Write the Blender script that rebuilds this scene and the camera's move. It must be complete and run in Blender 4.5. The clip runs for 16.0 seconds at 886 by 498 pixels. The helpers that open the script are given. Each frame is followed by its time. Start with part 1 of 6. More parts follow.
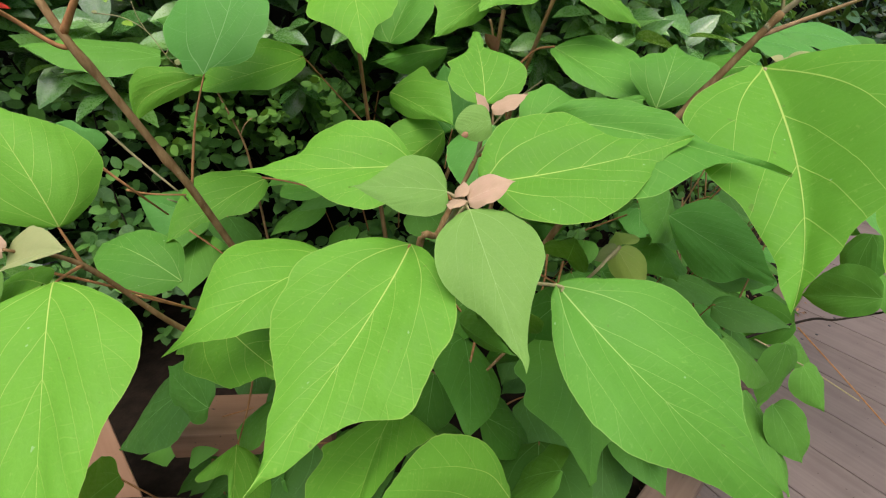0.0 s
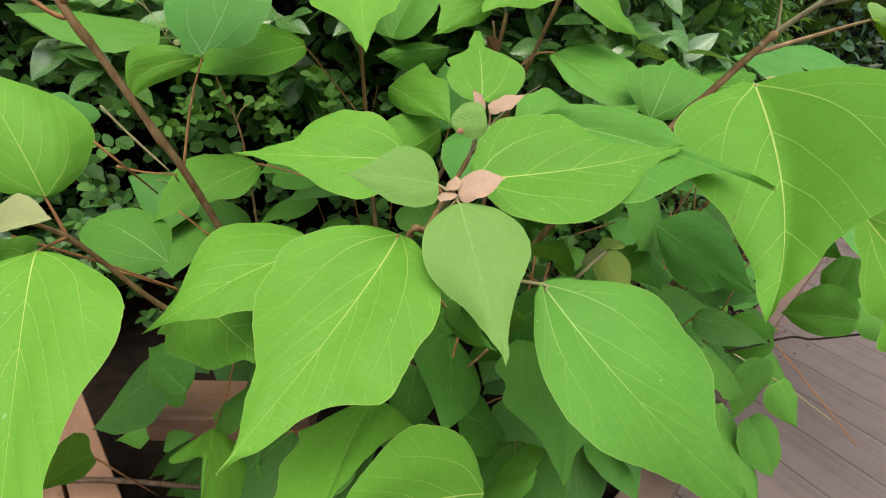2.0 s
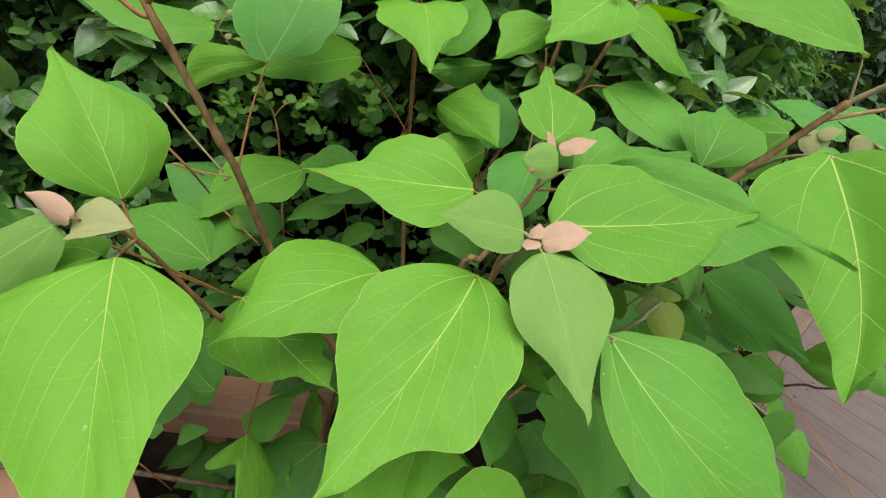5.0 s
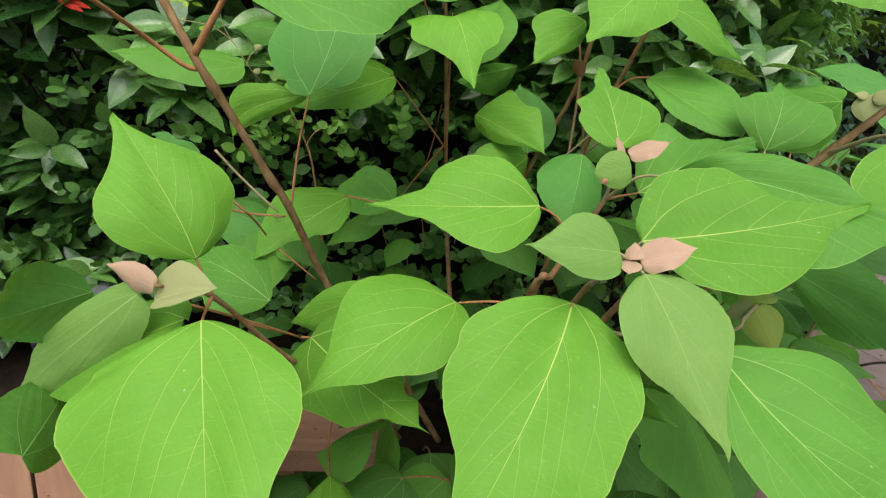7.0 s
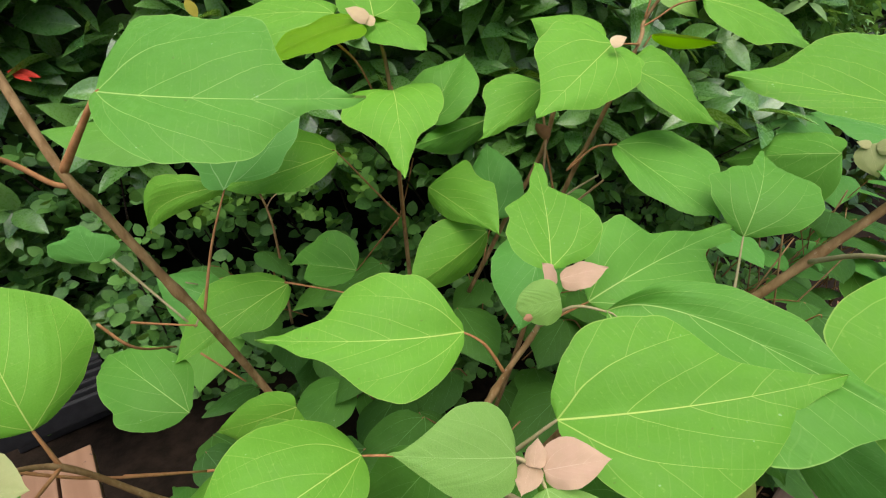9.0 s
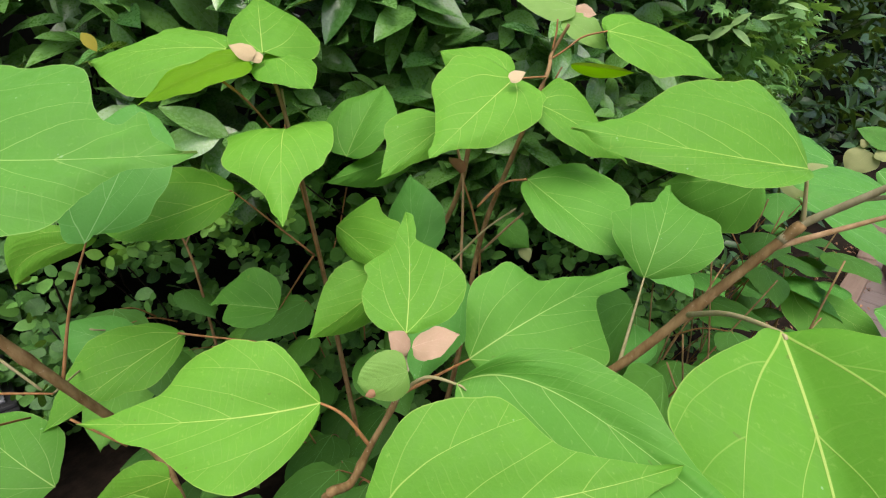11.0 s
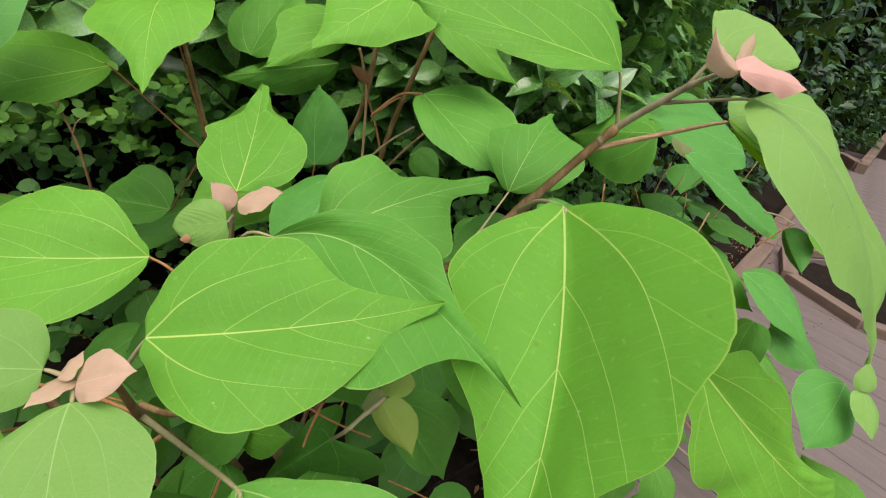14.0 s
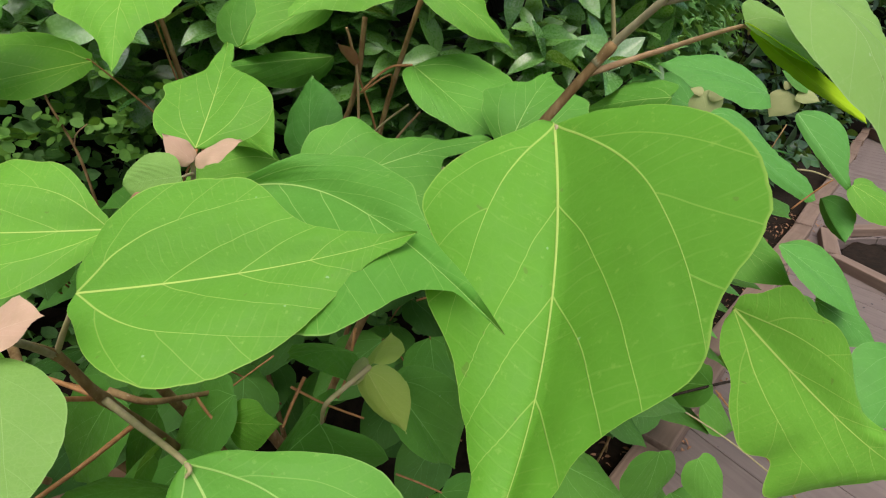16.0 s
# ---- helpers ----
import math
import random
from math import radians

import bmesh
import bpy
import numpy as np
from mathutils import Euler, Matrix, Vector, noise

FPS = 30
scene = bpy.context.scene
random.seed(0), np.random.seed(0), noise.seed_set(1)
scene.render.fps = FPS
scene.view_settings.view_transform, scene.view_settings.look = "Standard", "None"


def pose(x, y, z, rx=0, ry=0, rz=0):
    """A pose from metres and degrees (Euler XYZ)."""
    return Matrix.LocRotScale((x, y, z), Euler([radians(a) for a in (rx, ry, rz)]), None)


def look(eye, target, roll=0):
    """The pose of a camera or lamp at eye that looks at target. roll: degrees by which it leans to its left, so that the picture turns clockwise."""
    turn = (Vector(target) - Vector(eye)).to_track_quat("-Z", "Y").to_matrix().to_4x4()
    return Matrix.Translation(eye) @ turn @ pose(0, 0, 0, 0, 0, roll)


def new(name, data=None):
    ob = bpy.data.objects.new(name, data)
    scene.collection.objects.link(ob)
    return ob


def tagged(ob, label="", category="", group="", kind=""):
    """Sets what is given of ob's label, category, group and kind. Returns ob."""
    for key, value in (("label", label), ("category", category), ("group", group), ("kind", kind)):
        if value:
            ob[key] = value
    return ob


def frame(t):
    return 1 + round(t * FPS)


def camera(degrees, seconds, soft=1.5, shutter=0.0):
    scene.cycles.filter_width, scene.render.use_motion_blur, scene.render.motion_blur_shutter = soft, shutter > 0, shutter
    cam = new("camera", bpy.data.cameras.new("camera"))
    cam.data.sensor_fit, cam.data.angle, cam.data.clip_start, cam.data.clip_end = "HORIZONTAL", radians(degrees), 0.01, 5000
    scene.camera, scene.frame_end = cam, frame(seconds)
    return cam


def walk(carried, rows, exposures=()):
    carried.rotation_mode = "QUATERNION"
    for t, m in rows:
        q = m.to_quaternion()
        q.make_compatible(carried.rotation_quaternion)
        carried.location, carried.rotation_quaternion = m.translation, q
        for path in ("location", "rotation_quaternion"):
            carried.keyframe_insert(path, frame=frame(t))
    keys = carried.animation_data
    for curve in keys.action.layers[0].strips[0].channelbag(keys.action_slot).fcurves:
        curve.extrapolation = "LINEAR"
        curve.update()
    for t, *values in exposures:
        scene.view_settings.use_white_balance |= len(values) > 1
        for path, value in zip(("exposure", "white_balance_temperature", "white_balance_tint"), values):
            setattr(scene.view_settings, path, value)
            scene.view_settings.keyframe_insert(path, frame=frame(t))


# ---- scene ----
cam = camera(88.3, 16.0, soft=1.15)
PATH = [
    (0, (0.0480, 0.0420, 0.8530), (0.0460, 1.8260, -0.0510), 0.00),
    (0.5, (0.0470, 0.0380, 0.8540), (0.0540, 1.8220, -0.0500), 0.30),
    (1, (0.0490, 0.0420, 0.8510), (0.0640, 1.8250, -0.0540), 0.80),
    (1.5, (0.0490, 0.0430, 0.8480), (0.0720, 1.8270, -0.0560), 2.00),
    (2, (0.0500, 0.0370, 0.8490), (0.0890, 1.8230, -0.0490), 4.00),
    (2.5, (0.0510, 0.0300, 0.8510), (0.1030, 1.8170, -0.0460), 6.00),
    (3, (0.0460, 0.0230, 0.8550), (0.1050, 1.8120, -0.0370), 7.90),
    (3.5, (0.0440, 0.0250, 0.8570), (0.1070, 1.8170, -0.0280), 9.00),
    (4, (0.0450, 0.0290, 0.8590), (0.1150, 1.8230, -0.0200), 9.80),
    (4.5, (0.0310, 0.0400, 0.8670), (0.1070, 1.8330, -0.0160), 10.20),
    (5, (-0.0090, 0.0460, 0.8690), (0.0450, 1.8340, -0.0260), 9.80),
    (5.2, (-0.0190, 0.0450, 0.8700), (0.0180, 1.8330, -0.0250), 9.50),
    (7.3, (-0.0560, 0.0710, 0.8830), (-0.0790, 1.8570, -0.0190), 1.80),
    (7.5, (-0.0550, 0.0740, 0.8870), (-0.0650, 1.8670, 0.0010), 1.50),
    (8, (-0.0350, 0.1020, 0.8980), (-0.0570, 1.9000, 0.0220), 0.90),
    (8.2, (-0.0120, 0.1240, 0.9110), (-0.0700, 1.9160, 0.0260), 0.20),
    (10.3, (0.0550, 0.1860, 0.9510), (-0.0700, 2.0350, 0.1980), 1.00),
    (10.5, (0.0740, 0.1940, 0.9550), (-0.0250, 2.0400, 0.1920), 0.90),
    (11, (0.1140, 0.2070, 0.9580), (0.0840, 2.0450, 0.1720), 0.20),
    (11.5, (0.1460, 0.2060, 0.9600), (0.1960, 2.0350, 0.1510), -0.00),
    (12, (0.1780, 0.1970, 0.9560), (0.2990, 2.0150, 0.1310), 0.60),
    (12.5, (0.1890, 0.2000, 0.9410), (0.3650, 1.9990, 0.0850), 2.90),
    (13, (0.1920, 0.1980, 0.9380), (0.3920, 1.9750, 0.0410), 6.00),
    (13.5, (0.1940, 0.1780, 0.9300), (0.3990, 1.9400, 0.0070), 8.30),
    (14, (0.1990, 0.1690, 0.9150), (0.3920, 1.9280, -0.0160), 9.00),
    (14.5, (0.2040, 0.1690, 0.8970), (0.3670, 1.9380, -0.0220), 7.90),
    (15, (0.2140, 0.1780, 0.8730), (0.3400, 1.9580, -0.0310), 6.00),
    (15.5, (0.2250, 0.1800, 0.8640), (0.3260, 1.9660, -0.0310), 4.60),
    (16, (0.2300, 0.1810, 0.8630), (0.3140, 1.9710, -0.0250), 3.50),
]
walk(cam, [(t, look(eye, target, roll)) for t, eye, target, roll in PATH], [(0, 0.88), (5, 0.88), (8, 0.88), (10.5, 1.0), (12, 0.97), (14, 0.90), (16, 0.84)])

# ---- light ----
SUN_UP, SUN_ROUND = 68.0, 178.0
world = bpy.data.worlds.new("world")
scene.world = world
world.use_nodes = True
wn = world.node_tree.nodes
sky = wn.new("ShaderNodeTexSky")
sky.sky_type, sky.sun_disc = "NISHITA", False
sky.sun_elevation, sky.sun_rotation = radians(SUN_UP), radians(SUN_ROUND)
sky.air_density, sky.dust_density, sky.ozone_density = 1.0, 6.0, 1.0
wn["Background"].inputs["Strength"].default_value = 0.10
world.node_tree.links.new(sky.outputs["Color"], wn["Background"].inputs["Color"])
sun = new("sun", bpy.data.lights.new("sun", "SUN"))
sun.data.energy, sun.data.angle, sun.data.color = 1.75, radians(70), (1.0, 0.97, 0.92)
sun.matrix_world = look((math.sin(radians(SUN_ROUND)) * math.cos(radians(SUN_UP)) * 10, math.cos(radians(SUN_ROUND)) * math.cos(radians(SUN_UP)) * 10, math.sin(radians(SUN_UP)) * 10), (0, 0, 0))


# ---- materials ----
class Nodes:
    """Short-hand for building node materials."""

    def __init__(self, name):
        self.mat = bpy.data.materials.new(name)
        self.mat.use_nodes = True
        self.tree = self.mat.node_tree
        self.bsdf = self.tree.nodes["Principled BSDF"]
        self.out = self.tree.nodes["Material Output"]

    def node(self, kind):
        return self.tree.nodes.new(kind)

    def put(self, value, socket):
        if isinstance(value, (int, float)):
            socket.default_value = value
        elif isinstance(value, tuple):
            socket.default_value = value if len(value) != 3 or socket.type == "VECTOR" else (*value, 1)
        else:
            self.tree.links.new(value, socket)

    def math(self, op, a, b=0.0, c=0.0):
        n = self.node("ShaderNodeMath")
        n.operation = op
        for value, socket in zip((a, b, c), n.inputs):
            self.put(value, socket)
        return n.outputs[0]

    def mix(self, fac, a, b, blend="MIX"):
        n = self.node("ShaderNodeMix")
        n.data_type, n.blend_type = "RGBA", blend
        self.put(fac, n.inputs[0]), self.put(a, n.inputs[6]), self.put(b, n.inputs[7])
        return n.outputs[2]

    def noise(self, scale, detail=3.0, rough=0.55, vector=None):
        n = self.node("ShaderNodeTexNoise")
        n.inputs["Scale"].default_value, n.inputs["Detail"].default_value, n.inputs["Roughness"].default_value = scale, detail, rough
        self.put(self.coords() if vector is None else vector, n.inputs["Vector"])
        return n.outputs["Fac"]

    def ramp(self, fac, low, high, a=0.0, b=1.0):
        n = self.node("ShaderNodeMapRange")
        n.interpolation_type = "SMOOTHSTEP"
        self.put(fac, n.inputs[0])
        for value, i in ((low, 1), (high, 2), (a, 3), (b, 4)):
            n.inputs[i].default_value = value
        return n.outputs[0]

    def coords(self, which="Object"):
        return self.node("ShaderNodeTexCoord").outputs[which]

    def random(self):
        return self.node("ShaderNodeObjectInfo").outputs["Random"]

    def island(self):
        return self.node("ShaderNodeNewGeometry").outputs["Random Per Island"]

    def bump(self, height, strength, distance):
        n = self.node("ShaderNodeBump")
        n.inputs["Strength"].default_value, n.inputs["Distance"].default_value = strength, distance
        self.put(height, n.inputs["Height"])
        self.put(n.outputs[0], self.bsdf.inputs["Normal"])
        return n.outputs[0]

    def set(self, color=None, rough=None, metal=None, spec=None):
        for value, key in ((color, "Base Color"), (rough, "Roughness"), (metal, "Metallic"), (spec, "Specular IOR Level")):
            if value is not None:
                self.put(value, self.bsdf.inputs[key])
        return self

    def translucent(self, color, share):
        """Lets part of the light through, as a thin leaf does."""
        t = self.node("ShaderNodeBsdfTranslucent")
        self.put(color, t.inputs["Color"])
        m = self.node("ShaderNodeMixShader")
        m.inputs[0].default_value = share
        self.put(self.bsdf.outputs[0], m.inputs[1]), self.put(t.outputs[0], m.inputs[2])
        self.put(m.outputs[0], self.out.inputs["Surface"])


def blade_material(name, low, high, vein, rough=0.58, share=0.25, per_island=False, spread=0.25, downy=0.0, spec=0.20, blemish=0.5, mapped=True, relief=1.0):
    """A broad leaf with a midrib, two strong side veins from its base and feathered veins; the map holds lengths along and across the blade."""
    m = Nodes(name)
    uv = m.node("ShaderNodeSeparateXYZ")
    m.put(m.coords("UV"), uv.inputs[0])
    x, y = uv.outputs[0], uv.outputs[1]
    away = m.math("ABSOLUTE", y)
    pick = m.island() if per_island else m.random()
    # every leaf has its own drift of the pattern
    shift = m.node("ShaderNodeVectorMath")
    shift.operation = "ADD"
    drift = m.node("ShaderNodeCombineXYZ")
    m.put(m.math("MULTIPLY", pick, 37.0), drift.inputs[0]), m.put(m.math("MULTIPLY", pick, 11.0), drift.inputs[2])
    m.put(m.coords("UV"), shift.inputs[0]), m.put(drift.outputs[0], shift.inputs[1])
    own = shift.outputs[0]
    rim = m.node("ShaderNodeUVMap")
    rim.uv_map = "rim"
    edge = m.node("ShaderNodeSeparateXYZ")
    m.put(rim.outputs[0], edge.inputs[0])
    reach = edge.outputs[1] if mapped else m.math("MULTIPLY", away, 1.7)
    wob = m.math("MULTIPLY", m.math("SUBTRACT", m.noise(5.0, 1.0, vector=own), 0.5), 0.05)
    # the basal pair runs out and then up along the margin; the side veins leave the midrib at a steeper angle
    basal = m.math("ADD", m.math("SUBTRACT", x, m.math("ADD", m.math("MULTIPLY", reach, 0.39), m.math("MULTIPLY", m.math("POWER", reach, 5.0), 2.1))), m.math("MULTIPLY", wob, 0.6))
    s = m.math("ADD", m.math("SUBTRACT", x, m.math("ADD", m.math("MULTIPLY", reach, 0.52), m.math("MULTIPLY", m.math("MULTIPLY", reach, reach), 0.85))), wob)
    taper = m.ramp(x, 0.0, 0.9, 0.0040, 0.0007)
    rib = m.ramp(m.math("DIVIDE", away, taper), 0.5, 1.15, 1.0, 0.0)
    count = m.math("ADD", 4.7, m.math("MULTIPLY", pick, 0.3))
    cell = m.math("MULTIPLY", s, count)
    side = m.math("ABSOLUTE", m.math("SUBTRACT", m.math("FRACT", m.math("ADD", cell, 0.5)), 0.5))
    second = m.math("MULTIPLY", m.ramp(side, 0.006, 0.019, 1.0, 0.0), m.math("GREATER_THAN", s, 0.09))
    second = m.math("MULTIPLY", second, m.ramp(x, 0.55, 0.95, 1.0, 0.25))
    first = m.math("MULTIPLY", m.ramp(m.math("ABSOLUTE", basal), 0.0018, 0.0055, 1.0, 0.0), m.ramp(x, 0.35, 0.85, 1.0, 0.0))
    # veins from the basal pair out to the margin
    level = m.math("SUBTRACT", x, m.math("MULTIPLY", m.math("MULTIPLY", reach, reach), 0.22))
    third = m.math("ABSOLUTE", m.math("SUBTRACT", m.math("FRACT", m.math("ADD", m.math("MULTIPLY", level, 7.0), m.math("MULTIPLY", wob, 5.0))), 0.5))
    third = m.math("MULTIPLY", m.ramp(third, 0.006, 0.020, 1.0, 0.0), m.math("LESS_THAN", basal, -0.004))
    third = m.math("MULTIPLY", third, m.math("GREATER_THAN", reach, 0.15 if mapped else 9.0))
    # ladder of fine cross veins
    rung = m.math("ABSOLUTE", m.math("SUBTRACT", m.math("FRACT", m.math("ADD", m.math("MULTIPLY", m.math("ADD", x, m.math("MULTIPLY", away, 0.25)), 30.0), m.math("MULTIPLY", m.noise(5.0, 2.0, vector=own), 2.2))), 0.5))
    rung = m.math("MULTIPLY", m.ramp(rung, 0.03, 0.09, 1.0, 0.0), m.ramp(m.noise(9.0, 2.0, vector=own), 0.4, 0.62, 0.0, 1.0 if mapped else 0.0))
    fine = m.node("ShaderNodeTexVoronoi")
    fine.feature = "DISTANCE_TO_EDGE"
    fine.inputs["Scale"].default_value = 46.0
    m.put(own, fine.inputs["Vector"])
    net = m.ramp(fine.outputs["Distance"], 0.0, 0.09, 1.0, 0.0)
    mark = m.math("MAXIMUM", rib, m.math("MAXIMUM", m.math("MULTIPLY", first, 0.72), m.math("MAXIMUM", m.math("MULTIPLY", second, 0.60), m.math("MULTIPLY", third, 0.30))))
    mark = m.math("MAXIMUM", mark, m.math("MAXIMUM", m.math("MULTIPLY", rung, 0.10), m.math("MULTIPLY", net, 0.03 + downy * 0.10)))
    # pale thin margin
    mark = m.math("MAXIMUM", mark, m.math("MULTIPLY", m.ramp(edge.outputs[0], 0.982, 0.996), 0.42))
    blotch = m.noise(6.0, 4.0, 0.6, vector=own)
    tone = m.math("ADD", m.math("MULTIPLY", pick, 0.6), m.math("MULTIPLY", blotch, 0.55))
    skin = m.mix(m.ramp(tone, 0.15, 1.0), low, high)
    pale = m.ramp(m.noise(46.0, 3.0, 0.6, vector=own), 0.60, 0.75, 0.0, 0.35)
    skin = m.mix(pale, skin, tuple(0.6 * a + 0.4 * b for a, b in zip(high, vein)))
    # a few pale scars and brown pricks
    scar = m.ramp(m.noise(24.0, 2.0, vector=own), 0.755, 0.775, 0.0, 0.7 * blemish)
    skin = m.mix(scar, skin, tuple(0.35 + 0.65 * v for v in high))
    prick = m.ramp(m.noise(31.0, 1.0, vector=own), 0.235, 0.215, 0.0, 0.7 * blemish)
    skin = m.mix(prick, skin, (0.10, 0.085, 0.03))
    color = m.mix(m.math("MULTIPLY", mark, 0.80), skin, vein)
    m.set(color, m.ramp(m.noise(20.0, 2.0, vector=own), 0.3, 0.7, rough - 0.07, rough + 0.09), spec=spec)
    swell = m.math("ADD", m.math("MULTIPLY", m.math("MULTIPLY", m.ramp(side, 0.0, 0.5), m.ramp(basal, 0.0, 0.06)), 0.22 if mapped else 0.06), m.math("MULTIPLY", fine.outputs["Distance"], 0.22))
    swell = m.math("SUBTRACT", swell, m.math("MULTIPLY", m.math("MAXIMUM", rung, third), 0.10))
    height = m.math("SUBTRACT", m.math("ADD", swell, m.math("MULTIPLY", m.noise(70.0, 3.0, vector=own), 0.25)), m.math("MULTIPLY", m.math("MAXIMUM", rib, m.math("MAXIMUM", second, first)), 0.4 if mapped else 0.15))
    m.bump(height, relief * (0.34 if mapped else 0.22), 0.0022)
    m.translucent(m.mix(0.5, color, (0.30, 0.50, 0.02)), share)
    return m.mat


LEAF = blade_material("broad_leaf_green", (0.094, 0.264, 0.025), (0.129, 0.340, 0.032), (0.47, 0.57, 0.15))
CALM = blade_material("broad_leaf_mature_green", (0.080, 0.245, 0.031), (0.112, 0.312, 0.040), (0.40, 0.55, 0.17))
RICH = blade_material("broad_leaf_rich_green", (0.078, 0.232, 0.019), (0.104, 0.300, 0.024), (0.45, 0.56, 0.14))
DEEP = blade_material("broad_leaf_deep_green", (0.056, 0.182, 0.024), (0.102, 0.272, 0.036), (0.22, 0.44, 0.12))
YOUNG = blade_material("young_leaf_grey_green", (0.145, 0.290, 0.060), (0.175, 0.325, 0.072), (0.31, 0.45, 0.15), rough=0.62, downy=1.0)
OLIVE = blade_material("olive_bud_leaf", (0.26, 0.30, 0.125), (0.33, 0.33, 0.15), (0.42, 0.42, 0.22), rough=0.65, downy=1.0, blemish=0.0, relief=0.35)
PINK = blade_material("pink_bud_leaf", (0.42, 0.290, 0.190), (0.52, 0.325, 0.245), (0.66, 0.50, 0.38), rough=0.68, downy=1.0, blemish=0.0, relief=0.35)
PEACH = blade_material("pale_peach_bud_leaf", (0.50, 0.375, 0.225), (0.60, 0.45, 0.30), (0.62, 0.46, 0.24), rough=0.68, downy=1.0, blemish=0.6, relief=0.4)
ROSE = blade_material("rosy_bud_leaf", (0.54, 0.275, 0.235), (0.62, 0.345, 0.300), (0.70, 0.46, 0.40), rough=0.68, downy=1.0, blemish=0.0, relief=0.35)
HEDGE = blade_material("hedge_leaf_glossy", (0.055, 0.165, 0.036), (0.150, 0.320, 0.080), (0.20, 0.36, 0.14), rough=0.25, share=0.2, spec=0.85, blemish=0.3, mapped=False)
HEDGE_REST = blade_material("hedge_leaf_glossy_many", (0.020, 0.080, 0.016), (0.150, 0.330, 0.072), (0.20, 0.36, 0.12), rough=0.30, share=0.18, per_island=True, spec=0.65, mapped=False)
LOW_REST = blade_material("low_growth_leaf_many", (0.026, 0.090, 0.018), (0.110, 0.265, 0.050), (0.14, 0.28, 0.09), rough=0.5, share=0.18, per_island=True, spec=0.3, mapped=False)
# far hedge leaves with the shade of their recess put into the colour
FAR_SHADED = blade_material("far_leaf_shaded_many", (0.010, 0.034, 0.010), (0.046, 0.120, 0.030), (0.06, 0.13, 0.05), rough=0.4, share=0.1, per_island=True, spec=0.4, mapped=False)
IVY = blade_material("ivy_leaf", (0.085, 0.225, 0.055), (0.200, 0.390, 0.120), (0.26, 0.42, 0.18), rough=0.45, share=0.25, per_island=True, mapped=False)
COOL = blade_material("broad_leaf_cool_green", (0.062, 0.215, 0.036), (0.090, 0.280, 0.050), (0.28, 0.46, 0.17))
PALE = blade_material("pale_young_leaf", (0.210, 0.385, 0.090), (0.250, 0.435, 0.110), (0.42, 0.54, 0.24), rough=0.55, share=0.4)
SPRIG = blade_material("pale_hedge_sprig", (0.200, 0.350, 0.120), (0.270, 0.430, 0.170), (0.40, 0.52, 0.30), rough=0.4, share=0.3, mapped=False)
SHOOT = blade_material("yellowish_shoot_leaf", (0.270, 0.370, 0.075), (0.320, 0.410, 0.095), (0.46, 0.50, 0.18), downy=1.0, blemish=0.0, relief=0.35)
GOLD_SPRIG = blade_material("lime_hedge_sprig", (0.250, 0.430, 0.050), (0.310, 0.500, 0.070), (0.42, 0.56, 0.16), rough=0.5, share=0.4, mapped=False)
LIME = blade_material("lime_green_leaf", (0.165, 0.380, 0.010), (0.205, 0.440, 0.014), (0.40, 0.54, 0.12), share=0.6)
# darkened copy of the leaf green: shade low in the shrub, painted in
SHADED_LEAF = blade_material("shaded_leaf_dark_green", (0.030, 0.100, 0.016), (0.058, 0.165, 0.024), (0.16, 0.34, 0.10))
# light shining through a leaf's underside, put into a bright yellow green
BACKLIT = blade_material("backlit_yellow_green_leaf", (0.330, 0.490, 0.018), (0.380, 0.540, 0.024), (0.50, 0.60, 0.12), share=0.85)
SPOTTED = blade_material("fading_yellow_leaf", (0.42, 0.33, 0.04), (0.50, 0.42, 0.07), (0.50, 0.46, 0.16), blemish=1.0, mapped=False)
LEAFLET = blade_material("small_leaflet", (0.080, 0.200, 0.030), (0.180, 0.370, 0.060), (0.16, 0.30, 0.08), rough=0.5, share=0.2, per_island=True, mapped=False)


def bark_material(name, low, high, scale):
    m = Nodes(name)
    stretch = m.node("ShaderNodeMapping")
    stretch.inputs["Scale"].default_value = (1, 1, 0.35)
    m.put(m.coords(), stretch.inputs[0])
    grain = m.noise(scale, 5.0, 0.6, stretch.outputs[0])
    dots = m.ramp(m.noise(scale * 3.0, 2.0), 0.66, 0.72)
    color = m.mix(m.math("MULTIPLY", dots, 0.5), m.mix(m.ramp(grain, 0.3, 0.7), low, high), (0.36, 0.28, 0.20))
    m.set(color, 0.68, spec=0.12)
    m.bump(grain, 0.4, 0.001)
    return m.mat


BARK = bark_material("reddish_brown_bark", (0.145, 0.084, 0.034), (0.275, 0.182, 0.088), 120.0)
STALK = bark_material("red_leaf_stalk", (0.255, 0.118, 0.046), (0.350, 0.180, 0.080), 200.0)
TAN_STALK = bark_material("pale_tan_leaf_stalk", (0.340, 0.205, 0.112), (0.450, 0.300, 0.178), 200.0)
SHOOT_BARK = bark_material("grey_green_shoot_skin", (0.205, 0.172, 0.100), (0.310, 0.280, 0.170), 160.0)
GREEN_STALK = bark_material("pale_green_stalk", (0.26, 0.24, 0.11), (0.32, 0.27, 0.16), 200.0)
DARK_BARK = bark_material("dark_brown_bark", (0.050, 0.033, 0.020), (0.105, 0.070, 0.044), 120.0)
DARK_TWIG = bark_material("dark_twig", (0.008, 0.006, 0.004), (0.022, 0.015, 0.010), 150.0)


